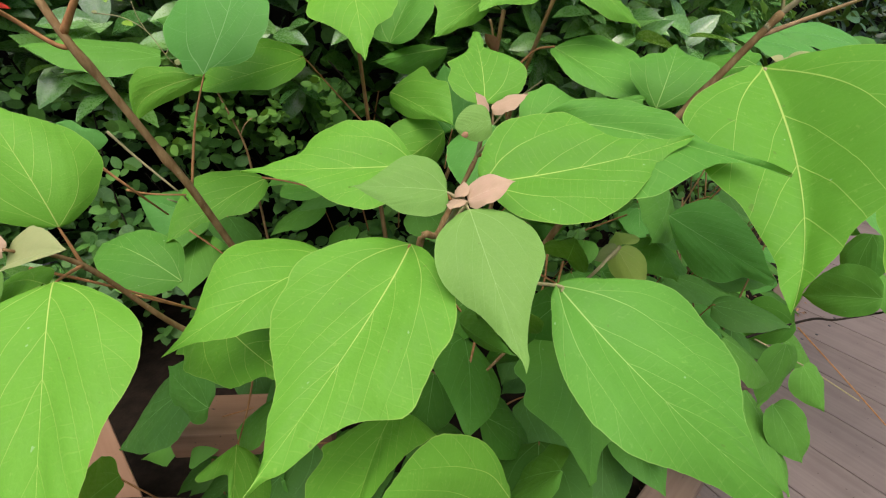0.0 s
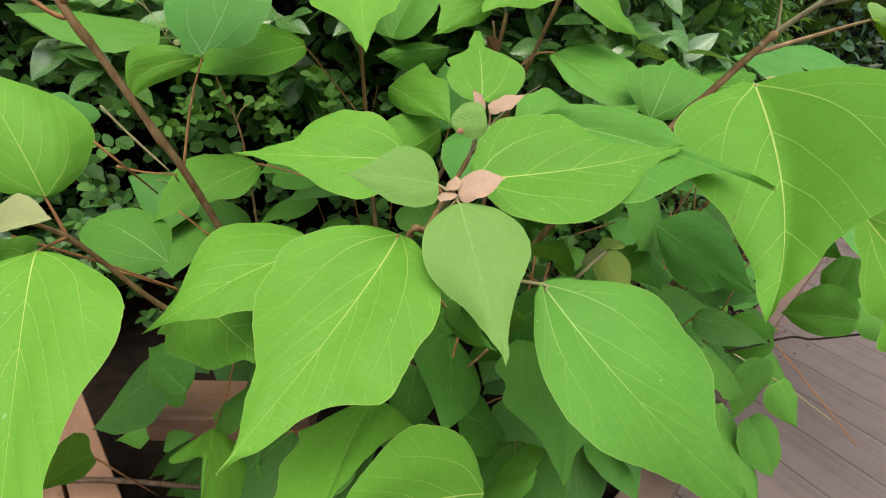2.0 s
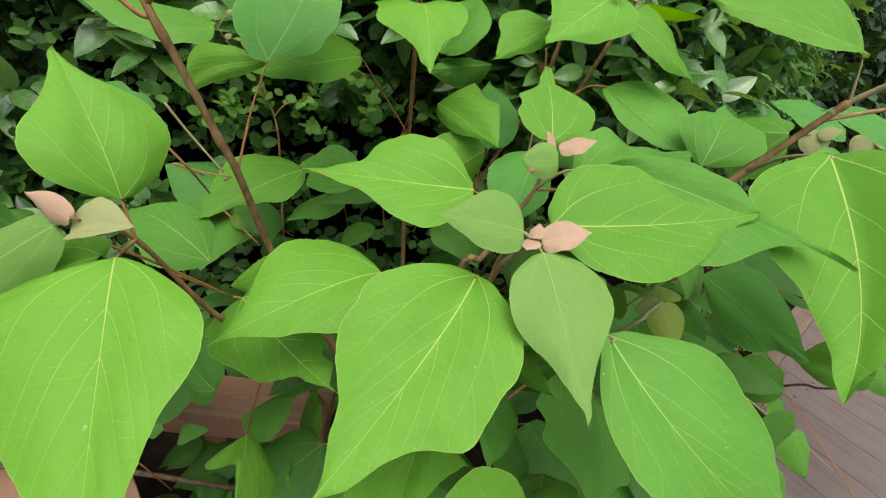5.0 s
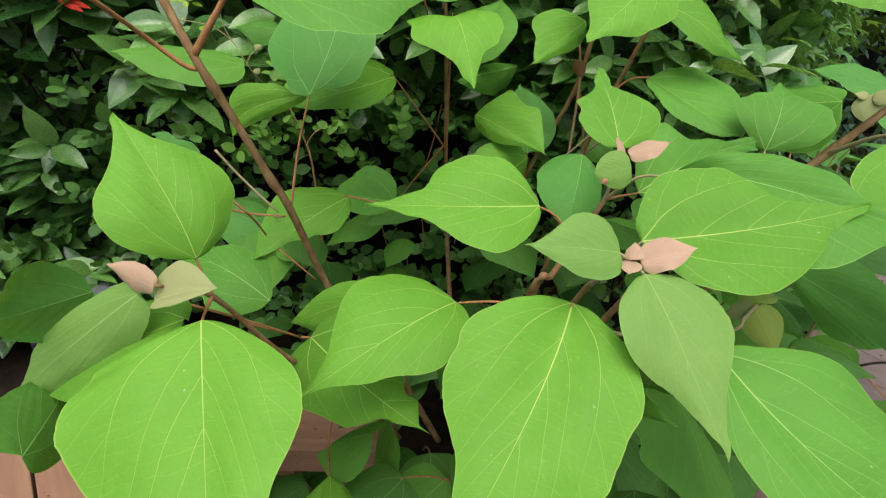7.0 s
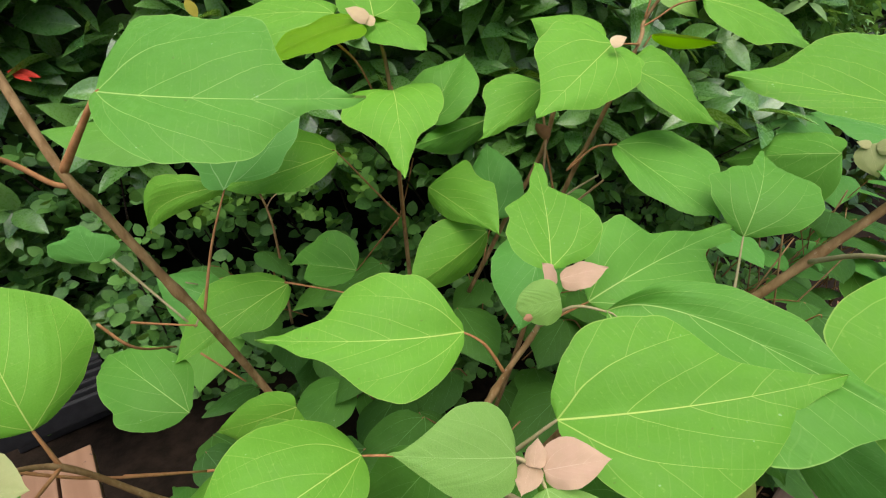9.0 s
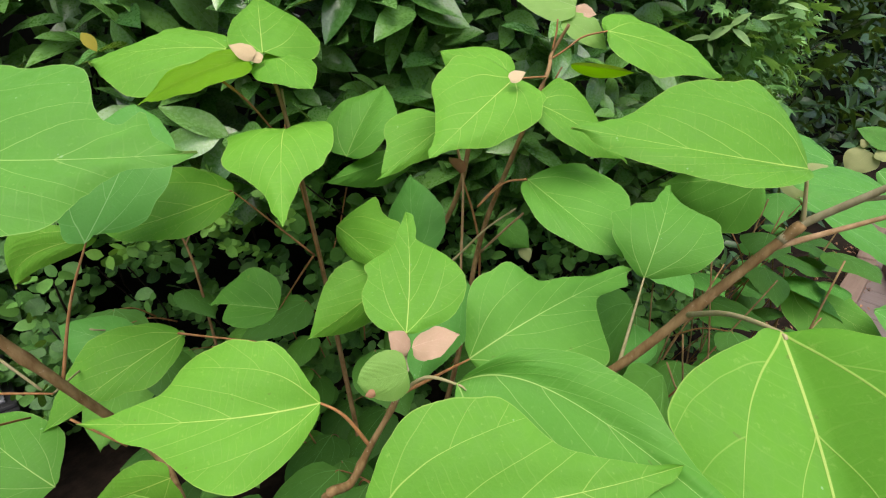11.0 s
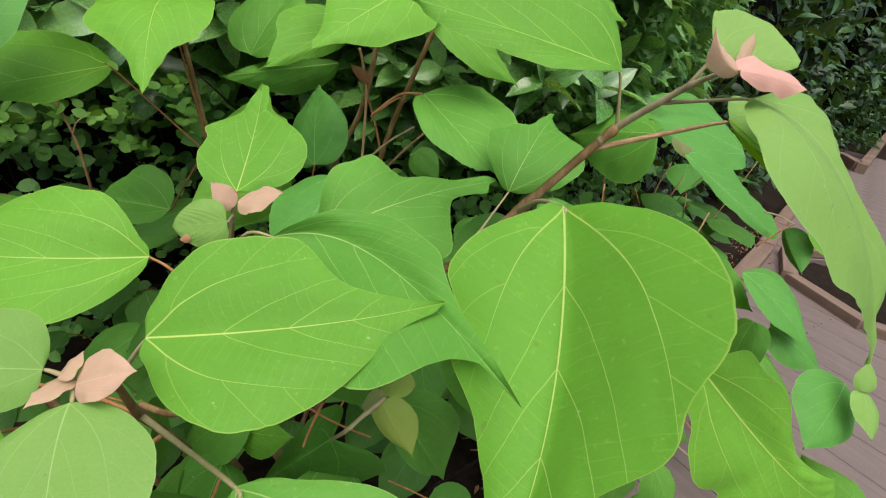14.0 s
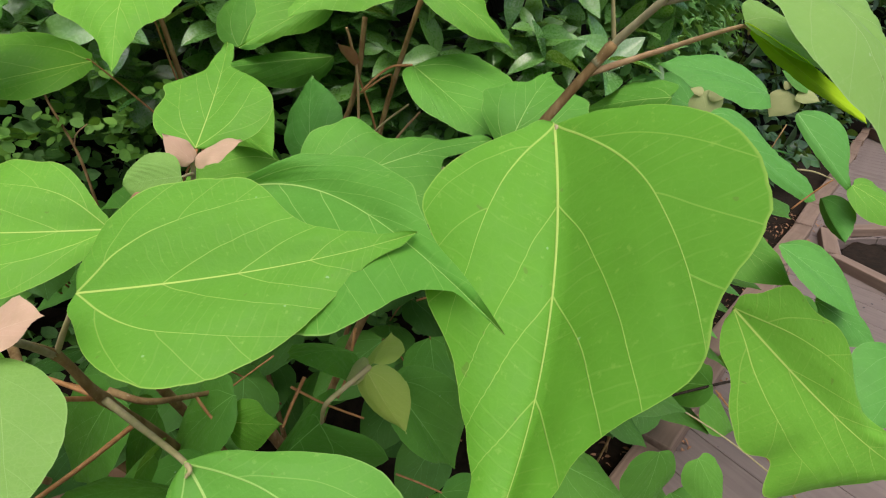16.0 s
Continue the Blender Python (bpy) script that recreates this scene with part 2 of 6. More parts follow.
def board_material(name, low, high):
    """Weathered boards with grain along their length, stains and a few specks."""
    m = Nodes(name)
    stretch = m.node("ShaderNodeMapping")
    stretch.inputs["Scale"].default_value = (0.06, 1, 1)
    m.put(m.coords(), stretch.inputs[0])
    grain = m.noise(70.0, 5.0, 0.5, stretch.outputs[0])
    stain = m.noise(5.0, 4.0, 0.6)
    color = m.mix(m.ramp(grain, 0.3, 0.72), low, high)
    color = m.mix(m.math("MULTIPLY", m.ramp(stain, 0.45, 0.75), 0.45), color, tuple(0.62 * v for v in low))
    color = m.mix(m.math("MULTIPLY", m.random(), 0.3), color, high)
    specks = m.ramp(m.noise(130.0, 1.0), 0.74, 0.77)
    color = m.mix(m.math("MULTIPLY", specks, 0.7), color, (0.03, 0.022, 0.018))
    m.set(color, m.ramp(stain, 0.3, 0.7, 0.55, 0.75), spec=0.3)
    m.bump(grain, 0.18, 0.0008)
    return m.mat


DECK = board_material("weathered_deck_board", (0.118, 0.091, 0.083), (0.146, 0.115, 0.105))
EDGING = board_material("pale_edging_timber", (0.130, 0.087, 0.065), (0.188, 0.132, 0.101))
PLANTER = board_material("tan_planter_board", (0.180, 0.096, 0.056), (0.235, 0.136, 0.084))


def plain_material(name, low, high, scale, rough, metal=0.0, bump=0.3, depth=0.002):
    m = Nodes(name)
    n = m.noise(scale, 5.0, 0.6)
    m.set(m.mix(m.ramp(n, 0.3, 0.7), low, high), m.ramp(n, 0.3, 0.7, rough, rough + 0.1), metal, 0.35 if rough < 0.85 else 0.08)
    m.bump(m.noise(scale * 4, 3.0), bump, depth)
    return m.mat


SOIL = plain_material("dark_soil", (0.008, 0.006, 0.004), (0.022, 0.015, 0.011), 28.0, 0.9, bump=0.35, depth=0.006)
RUST = plain_material("rusty_dead_leaf", (0.30, 0.125, 0.070), (0.40, 0.200, 0.120), 40.0, 0.75)
LITTER = plain_material("dry_leaf_litter", (0.14, 0.062, 0.030), (0.30, 0.165, 0.090), 30.0, 0.75)
LAMP_BLACK = plain_material("matt_black_housing", (0.012, 0.012, 0.014), (0.020, 0.020, 0.023), 60.0, 0.45)
LAMP_GREY = plain_material("grey_lamp_glass", (0.10, 0.105, 0.12), (0.14, 0.145, 0.16), 20.0, 0.2)
# shade between the hedge's leaves, put into a near-black colour
GAP_SHADE = plain_material("hedge_gap_shade", (0.002, 0.0025, 0.002), (0.005, 0.006, 0.004), 12.0, 0.95)
RED = plain_material("red_petal", (0.42, 0.022, 0.014), (0.55, 0.045, 0.022), 60.0, 0.55)


# ---- building blocks ----
def mesh_of(name, bm, material, smooth=True):
    data = bpy.data.meshes.new(name)
    bm.normal_update()
    bm.to_mesh(data)
    bm.free()
    if smooth:
        data.shade_smooth()
    data.materials.append(material)
    return data


def part(name, bm, material, parent, label="", smooth=True):
    """One mesh under a thing or a part."""
    ob = new(name, mesh_of(name, bm, material, smooth))
    ob.parent = parent
    return tagged(ob, label)


def spline(points, steps=6):
    """A smooth line through the points."""
    p = [Vector(q) for q in points]
    p = [2 * p[0] - p[1], *p, 2 * p[-1] - p[-2]]
    line = []
    for a, b, c, d in zip(p, p[1:], p[2:], p[3:]):
        for i in range(steps):
            t = i / steps
            line.append(0.5 * (2 * b + (c - a) * t + (2 * a - 5 * b + 4 * c - d) * t * t + (3 * b - a - 3 * c + d) * t ** 3))
    return line + [p[-2]]


def tube(bm, points, r0, r1, sides=8, steps=6, knots=()):
    """A tapered round rod along a smooth line, thicker at its knots."""
    line = spline(points, steps)
    rings = []
    for i, q in enumerate(line):
        way = (line[min(i + 1, len(line) - 1)] - line[max(i - 1, 0)]).normalized()
        side = way.cross(Vector((0.31, 0.17, 0.94))).normalized()
        up = side.cross(way)
        t = i / (len(line) - 1)
        r = (r0 + (r1 - r0) * t) * (1 + 0.06 * noise.noise(q * 90))
        for k in knots:
            r *= 1 + 0.35 * math.exp(-((t - k) / 0.03) ** 2)
        rings.append([bm.verts.new(q + r * (math.cos(a) * side + math.sin(a) * up)) for a in (2 * math.pi * j / sides for j in range(sides))])
    for a, b in zip(rings, rings[1:]):
        for j in range(sides):
            bm.faces.new((a[j], a[(j + 1) % sides], b[(j + 1) % sides], b[j]))
    bm.faces.new(rings[0][::-1]), bm.faces.new(rings[-1])
    return bm


def half_width(u, peak, full=1.8, drip=0.06, body=0.97):
    """The outline of a broad leaf: a round base, a full belly and a drawn-out tip; 1 at its belly."""
    if u <= peak:
        return max(0.0, 1 - ((peak - u) / peak) ** 2.2) ** 0.46
    s = (u - peak) / (1 - peak)
    return (1 - drip) * max(0.0, 1 - (s / body) ** full) ** 1.12 + drip * (1 - s) ** 0.9


SPOTS = (0.0, 0.05, 0.12, 0.2, 0.3, 0.4, 0.5, 0.6, 0.7, 0.8, 0.9, 0.95, 1.0)


def drawn_width(u, line):
    """The outline through half widths given at fixed spots along the leaf, drawn smoothly."""
    y = (0.0, *line, 0.0)
    k = max(i for i in range(len(SPOTS) - 1) if SPOTS[i] <= u)
    a, b = SPOTS[k], SPOTS[k + 1]
    t = (u - a) / (b - a)
    slope = [0.0] * 2
    for n, i in enumerate((k, k + 1)):
        lo, hi = max(0, i - 1), min(len(SPOTS) - 1, i + 1)
        slope[n] = (y[hi] - y[lo]) / (SPOTS[hi] - SPOTS[lo]) * (b - a)
    if k == 0:
        return y[1] * t ** 0.5
    return max(0.0, (2 * t ** 3 - 3 * t * t + 1) * y[k] + (t ** 3 - 2 * t * t + t) * slope[0] + (3 * t * t - 2 * t ** 3) * y[k + 1] + (t ** 3 - t * t) * slope[1])


def blade(bm, base, tip, left, right, arch=0.05, bulge=0.10, full=(1.8, 1.8), drip=0.06, body=0.97, left_line=None, right_line=None, teeth=(), bites=(), wave=0.028, nu=60, nv=10, pucker=0.007, droop=0.0, bow=None, twist=(0.0, 0.0), seed=0.0):
    """A leaf blade from base to tip, with its belly reaching left and right.
    left_line, right_line: half widths along the blade, as shares of the belly.
    bow: how far the midrib strays from its chord, in place of arch; twist: how each side turns up towards the tip.
    teeth: (side, along, out, width) of lobes on the margin; bites: the same, eaten into it."""
    base, tip, left, right = (Vector(v) for v in (base, tip, left, right))
    axis = tip - base
    size = axis.length
    way = axis / size
    up = way.cross(left - right).normalized()
    if up.z * 0.8 - up.y * 0.6 < 0:
        up = -up
    uvs = bm.loops.layers.uv.verify()
    rims = bm.loops.layers.uv.new("rim")

    def rib(u):
        return base + axis * u + (Vector(bow) if bow else up * (arch * size)) * (4 * u * (1 - u))

    sides = {}
    for sign, edge in ((1, left), (-1, right)):
        u0 = min(0.52, max(0.2, (edge - base).dot(way) / size))
        sides[sign] = (u0, edge - rib(u0))
    grid = []
    for i in range(nu + 1):
        u = (i / nu) ** 1.15
        row = []
        for j in range(-nv, nv + 1):
            sign = 1 if j >= 0 else -1
            v = abs(j) / nv
            peak, reach = sides[sign]
            line = left_line if sign > 0 else right_line
            w = drawn_width(u, line) if line else half_width(u, peak, full[0 if sign > 0 else 1], drip, body)
            for side, at, out, wide in teeth:
                if side == sign:
                    w += out * max(0.0, 1 - abs(u - at) / wide) ** 1.3
            for side, at, out, wide in bites:
                if side == sign:
                    w -= out * math.exp(-((u - at) / wide) ** 4)
            w = max(0.0, w * (1 + wave * (noise.noise(Vector((u * 9, sign * 3.1, seed))) + 0.6 * noise.noise(Vector((u * 26, sign * 7.7, seed))) + 0.5 * noise.noise(Vector((u * 75, sign * 1.7, seed))))))
            ripple = wave * 1.6 * size * v * v * noise.noise(Vector((u * 4.5, sign * 5.3, seed + 2)))
            fall = -0.06 * size * w * v * v * v
            crown = bulge * reach.length * w * math.sin(math.pi * v) ** 2 * 0.55
            across = reach.length / size * w * v * sign
            span = w * v
            basal = u - 0.39 * span - 2.1 * span ** 5
            inner = min(1.0, max(0.0, 8 * basal))
            quilt = pucker * size * ((abs(math.sin(math.pi * 4.85 * (u - 0.52 * span - 0.85 * span * span))) - 0.5) * inner * min(1.0, 3 * v)) * max(0.0, 1 - 1.2 * span * span)
            dent = pucker * 0.9 * size * v * noise.noise(Vector((u * 11, across * 11, seed + 5)))
            roll = -droop * size * (w * v) ** 2 if sign > 0 else 0.0
            turned_up = twist[0 if sign > 0 else 1] * size * (u - peak) * w * v
            q = rib(u) + reach * (w * v) + up * (crown + ripple + fall * 0.35 + quilt + dent + roll + turned_up)
            back = -0.085 * math.exp(-u * 9) * v * w * size
            row.append((bm.verts.new(q + way * back), (u + back / size, across), (v, w * v)))
        grid.append(row)
    for a, b in zip(grid, grid[1:]):
        for j in range(2 * nv):
            quad = (a[j], a[j + 1], b[j + 1], b[j])
            face = bm.faces.new([q[0] for q in quad])
            for loop, q in zip(face.loops, quad):
                loop[uvs].uv, loop[rims].uv = q[1], q[2]
    bmesh.ops.remove_doubles(bm, verts=bm.verts, dist=2e-5)
    return bm


def thing(name, label, category, at=(0, 0, 0), group="", kind=""):
    ob = new(name)
    ob.location = at
    return tagged(ob, label, category, group, kind)


# ---- the shrub ----
shrub = thing("shrub", "young broad-leaved shrub with large green heart-shaped leaves on reddish stems", "shrub", (0.05, 0.75, -0.06))
SHRUB_BACK = Matrix.Translation(-shrub.location)


def shrub_part(name, bm, material, parent, label=""):
    """A part of the shrub, built in world coordinates."""
    ob = part(name, bm, material, parent, label)
    if parent == shrub:
        ob.matrix_parent_inverse = SHRUB_BACK
    return ob


def branch(points, r0, r1, knots=(), label="", material=None):
    return shrub_part("branch", tube(bmesh.new(), points, r0, r1, 10, 8, knots), material or BARK, shrub, label)


def stalk(stem, points, r0, r1=None, material=None, name="leaf_stalk"):
    """A bare leaf stalk or side twig."""
    return shrub_part(name, tube(bmesh.new(), points, r0, r1 or r0 * 0.75, 7, 6), material or STALK, stem)


LOOKS = {"pink_bud_leaf": "small downy pink bud leaf", "pale_peach_bud_leaf": "small withered peach bud leaf", "rosy_bud_leaf": "small crumpled rosy bud leaf", "olive_bud_leaf": "small pale olive bud leaf", "young_leaf_grey_green": "young leaf in downy grey green", "pale_young_leaf": "young leaf in pale green", "yellowish_shoot_leaf": "small yellowish shoot leaf", "backlit_yellow_green_leaf": "yellowish leaf curled on itself, backlight put into its colour", "dry_leaf_litter": "brown scar on a bud leaf", "rusty_dead_leaf": "small curled rust-brown dead leaf"}


def leaf(stem, base, tip, left, right, material=None, foot=None, sag=0.0, stalk=None, thick=0.0013, **shape):
    """One leaf of the shrub with its stalk from the branch."""
    bm = blade(bmesh.new(), base, tip, left, right, seed=base[0] * 37 + base[2] * 11, **shape)
    ob = shrub_part("leaf", bm, material or LEAF, stem, LOOKS.get((material or LEAF).name, ""))
    if foot is not None:
        a, b = Vector(foot), Vector(base)
        middle = (a + b) / 2 + Vector((0, 0, sag))
        way = (Vector(tip) - b).normalized()
        under = way.cross(Vector(left) - Vector(right)).normalized()
        if under.z * 0.8 - under.y * 0.6 > 0:
            under = -under
        lead = b + way * 0.007 + under * 0.0024
        b = b + under * 0.0016
        shrub_part("leaf_stalk", tube(bmesh.new(), [a, middle, b, lead], thick * 1.25, thick * 0.36, 7, 5), stalk or STALK, stem)
    return ob


main_shoot = branch([(0.020, 0.560, 0.30), (0.030, 0.450, 0.54), (0.040, 0.392, 0.648), (0.049, 0.365, 0.704), (0.060, 0.330, 0.743)], 0.0046, 0.0011, (0.5, 0.75))
centre_shoot = branch([(0.010, 0.600, 0.30), (0.022, 0.448, 0.635), (0.042, 0.452, 0.662), (0.057, 0.457, 0.693), (0.079, 0.459, 0.739), (0.085, 0.460, 0.773)], 0.0046, 0.0011, (0.5, 0.75))
right_shoot = branch([(0.110, 0.600, 0.42), (0.190, 0.540, 0.64), (0.253, 0.516, 0.723), (0.291, 0.505, 0.779), (0.326, 0.495, 0.832), (0.343, 0.490, 0.857)], 0.0044, 0.0030, (0.62, 0.97))
shrub_part("shoot_tip", tube(bmesh.new(), [(0.334, 0.4925, 0.844), (0.343, 0.490, 0.857), (0.358, 0.473, 0.879), (0.3684, 0.4614, 0.8933), (0.376, 0.442, 0.906)], 0.0033, 0.0014, 9, 6, (0.75,)), SHOOT_BARK, right_shoot, "pale green shoot tip")
shrub_part("shoot_tip", tube(bmesh.new(), [(0.0765, 0.4588, 0.7335), (0.079, 0.459, 0.739), (0.085, 0.460, 0.773), (0.0865, 0.4575, 0.780)], 0.0021, 0.0013, 9, 6), SHOOT_BARK, centre_shoot, "pale green shoot tip")
shrub_part("shoot_tip", tube(bmesh.new(), [(0.049, 0.365, 0.704), (0.0535, 0.350, 0.722), (0.060, 0.330, 0.743), (0.0605, 0.326, 0.7475)], 0.0023, 0.0013, 9, 6), SHOOT_BARK, main_shoot, "pale green shoot tip")
left_shoot = branch([(-0.120, 0.560, 0.30), (-0.175, 0.480, 0.47), (-0.211, 0.406, 0.583), (-0.241, 0.362, 0.676), (-0.250, 0.317, 0.713)], 0.0042, 0.0011, (0.75,))
tall_shoot = branch([(-0.060, 0.560, 0.30), (-0.135, 0.520, 0.50), (-0.213, 0.583, 0.542), (-0.238, 0.535, 0.679), (-0.251, 0.523, 0.719), (-0.264, 0.512, 0.760), (-0.277, 0.501, 0.800), (-0.290, 0.489, 0.840), (-0.330, 0.500, 0.925), (-0.390, 0.520, 1.050)], 0.0047, 0.0034, (0.43, 0.72))
crown = branch([(0.020, 0.800, 0.05), (0.120, 0.830, 0.45), (0.157, 0.832, 0.697), (0.195, 0.815, 0.83), (0.232, 0.818, 0.932), (0.241, 0.840, 0.958), (0.258, 0.834, 0.992)], 0.0046, 0.0020, (0.6,))
back_shoot = branch([(-0.020, 0.820, 0.05), (-0.060, 0.830, 0.45), (-0.073, 0.813, 0.653), (-0.081, 0.763, 0.880), (-0.095, 0.760, 0.95)], 0.0050, 0.0018)
trunk = branch([(0.05, 0.75, -0.06), (0.045, 0.72, 0.12), (0.01, 0.66, 0.34)], 0.011, 0.008)
low_shoot = branch([(0.30, 0.78, 0.0), (0.52, 0.82, 0.16), (0.774, 0.813, 0.292), (0.869, 0.827, 0.290), (0.992, 0.844, 0.300)], 0.0030, 0.0022, label="dark bare stem", material=DARK_TWIG)
shrub_part("leaf_stalk", tube(bmesh.new(), [(0.777, 0.807, 0.285), (0.838, 0.737, 0.220), (0.879, 0.655, 0.170)], 0.0017, 0.0013, 6, 5), STALK, low_shoot)
shrub_part("leaf_stalk", tube(bmesh.new(), [(0.692, 0.801, 0.260), (0.786, 0.758, 0.220), (0.854, 0.699, 0.190)], 0.0017, 0.0013, 6, 5), GREEN_STALK, low_shoot)
leaf(left_shoot, (-0.2216, 0.3128, 0.6900), (-0.1648, 0.1778, 0.5981), (-0.2833, 0.2488, 0.6533), (-0.1456, 0.2810, 0.6786), foot=(-0.241, 0.362, 0.676), wave=0.016, bow=(-0.0077, 0.0208, 0.0223), twist=(-0.059, 0.058), left_line=(0.71, 0.82, 0.96, 1, 0.97, 0.89, 0.77, 0.63, 0.47, 0.29, 0.22), right_line=(0.28, 0.51, 0.74, 0.94, 0.99, 0.95, 0.81, 0.64, 0.51, 0.36, 0.34))
leaf(left_shoot, (-0.2460, 0.3605, 0.7102), (-0.3187, 0.4126, 0.8044), (-0.2990, 0.3392, 0.7620), (-0.2313, 0.4134, 0.7474), foot=(-0.241, 0.362, 0.676), wave=0.016, bow=(0.0169, -0.0141, -0.0028), twist=(-0.134, 0.057), left_line=(0.47, 0.79, 0.95, 1, 0.95, 0.85, 0.65, 0.45, 0.29, 0.15, 0.12), right_line=(0.33, 0.6, 0.76, 0.92, 0.97, 0.92, 0.81, 0.57, 0.27, 0.1, 0.04))
leaf(main_shoot, (-0.0491, 0.4006, 0.6586), (-0.1620, 0.3084, 0.6273), (-0.0667, 0.3192, 0.6507), (-0.1152, 0.4090, 0.6808), foot=(0.04, 0.392, 0.648), sag=0.01, wave=0.016, bow=(0.0133, -0.0043, 0.0191), twist=(-0.225, 0.058), left_line=(0.59, 0.75, 0.87, 1, 0.99, 0.83, 0.63, 0.5, 0.3, 0.1, 0.05), right_line=(0.51, 0.74, 0.9, 0.98, 1.01, 0.96, 0.82, 0.59, 0.3, 0.12, 0.05))
leaf(left_shoot, (-0.1982, 0.4467, 0.5740), (-0.0649, 0.3265, 0.5802), (-0.1279, 0.4651, 0.6172), (-0.2083, 0.3807, 0.5504), foot=(-0.207, 0.444, 0.575), wave=0.016, bow=(0.0096, -0.0241, 0.0118), twist=(-0.042, 0.066), left_line=(0.66, 0.87, 0.98, 1, 0.88, 0.69, 0.45, 0.22, 0.22, 0.03, 0.01), right_line=(0.87, 0.82, 0.95, 0.86, 0.75, 0.66, 0.56, 0.2, 0.14, 0.03, 0.01))
leaf(main_shoot, (0.0256, 0.3223, 0.7147), (-0.0524, 0.1888, 0.6388), (0.0470, 0.2423, 0.6872), (-0.0618, 0.2565, 0.6833), foot=(0.04, 0.392, 0.648), wave=0.016, bow=(0.0111, 0.0074, 0.0081), twist=(-0.178, -0.261), left_line=(0.4, 0.75, 0.94, 1.02, 0.97, 0.96, 0.92, 0.53, 0.32, 0.19, 0.06), right_line=(0.51, 0.85, 1.06, 1.06, 1.05, 0.93, 0.71, 0.48, 0.32, 0.11, 0.03))
leaf(main_shoot, (0.0649, 0.3173, 0.7422), (0.0934, 0.2333, 0.6799), (0.1107, 0.2890, 0.7285), (0.0460, 0.2703, 0.7173), material=YOUNG, foot=(0.06, 0.33, 0.743), stalk=GREEN_STALK, wave=0.016, bow=(-0.0045, 0.0056, 0.0119), twist=(0.009, -0.239), left_line=(0.52, 0.77, 0.95, 1, 0.98, 0.85, 0.66, 0.47, 0.3, 0.15, 0.11), right_line=(0.41, 0.76, 0.93, 1, 0.99, 0.86, 0.67, 0.43, 0.26, 0.11, 0.02))
leaf(main_shoot, (0.1285, 0.3217, 0.6836), (0.1879, 0.1628, 0.6742), (0.2333, 0.2967, 0.6606), (0.1422, 0.2123, 0.6422), material=CALM, foot=(0.04, 0.392, 0.648), stalk=GREEN_STALK, thick=0.0019, wave=0.016, bow=(0.0145, 0.0173, -0.0272), twist=(-0.317, 0.068), left_line=(0.39, 0.84, 1.03, 1.06, 1.06, 0.99, 0.8, 0.57, 0.41, 0.23, 0.14), right_line=(0.32, 0.62, 0.81, 0.93, 0.97, 0.91, 0.78, 0.6, 0.44, 0.31, 0.29))
leaf(main_shoot, (0.0761, 0.3575, 0.7461), (0.2268, 0.3689, 0.7775), (0.1126, 0.4018, 0.7913), (0.1566, 0.3167, 0.7359), foot=(0.049, 0.365, 0.704), stalk=GREEN_STALK, wave=0.016, bow=(0.0081, -0.0003, -0.0025), twist=(-0.159, -0.147), left_line=(0.38, 0.67, 0.88, 0.96, 0.93, 0.85, 0.44, 0.27, 0.16, 0.06, 0.04), right_line=(0.3, 0.63, 0.83, 0.98, 0.98, 0.87, 0.72, 0.48, 0.22, 0.12, 0.1))
leaf(centre_shoot, (0.1188, 0.4338, 0.7706), (0.2595, 0.3092, 0.7669), (0.1821, 0.4369, 0.7969), (0.1680, 0.3428, 0.7370), material=CALM, foot=(0.079, 0.459, 0.739), stalk=GREEN_STALK, sag=0.01, wave=0.016, bow=(-0.0080, 0.0485, 0.0047), twist=(0.045, 0.221), left_line=(0.89, 0.95, 0.97, 0.96, 0.89, 0.81, 0.74, 0.46, 0.24, 0.14, 0.07), right_line=(0.44, 0.71, 0.87, 0.97, 0.99, 0.96, 0.9, 0.70, 0.34, 0.05, 0.02))
leaf(centre_shoot, (0.0227, 0.4620, 0.7284), (-0.1327, 0.4348, 0.7319), (-0.0282, 0.3995, 0.7105), (-0.0565, 0.4812, 0.7662), foot=(0.057, 0.457, 0.693), sag=0.008, wave=0.016, bow=(0.0108, -0.0096, 0.0028), twist=(-0.039, -0.268), left_line=(0.38, 0.69, 0.89, 1.01, 0.94, 0.78, 0.54, 0.33, 0.25, 0.07, 0.05), right_line=(0.23, 0.57, 0.84, 0.93, 1, 0.94, 0.78, 0.38, 0.23, 0.09, 0.07))
leaf(main_shoot, (0.0503, 0.3260, 0.7516), (-0.0123, 0.3181, 0.7570), (0.0306, 0.3066, 0.7428), (0.0283, 0.3402, 0.7728), material=YOUNG, foot=(0.06, 0.33, 0.743), stalk=GREEN_STALK, wave=0.016, bow=(0.0018, -0.0032, 0.0025), twist=(-0.022, -0.001), left_line=(0.67, 0.87, 0.98, 1, 0.97, 0.87, 0.71, 0.51, 0.31, 0.1, 0.01), right_line=(0.53, 0.83, 0.97, 0.99, 0.95, 0.85, 0.66, 0.44, 0.24, 0.08, 0.06))
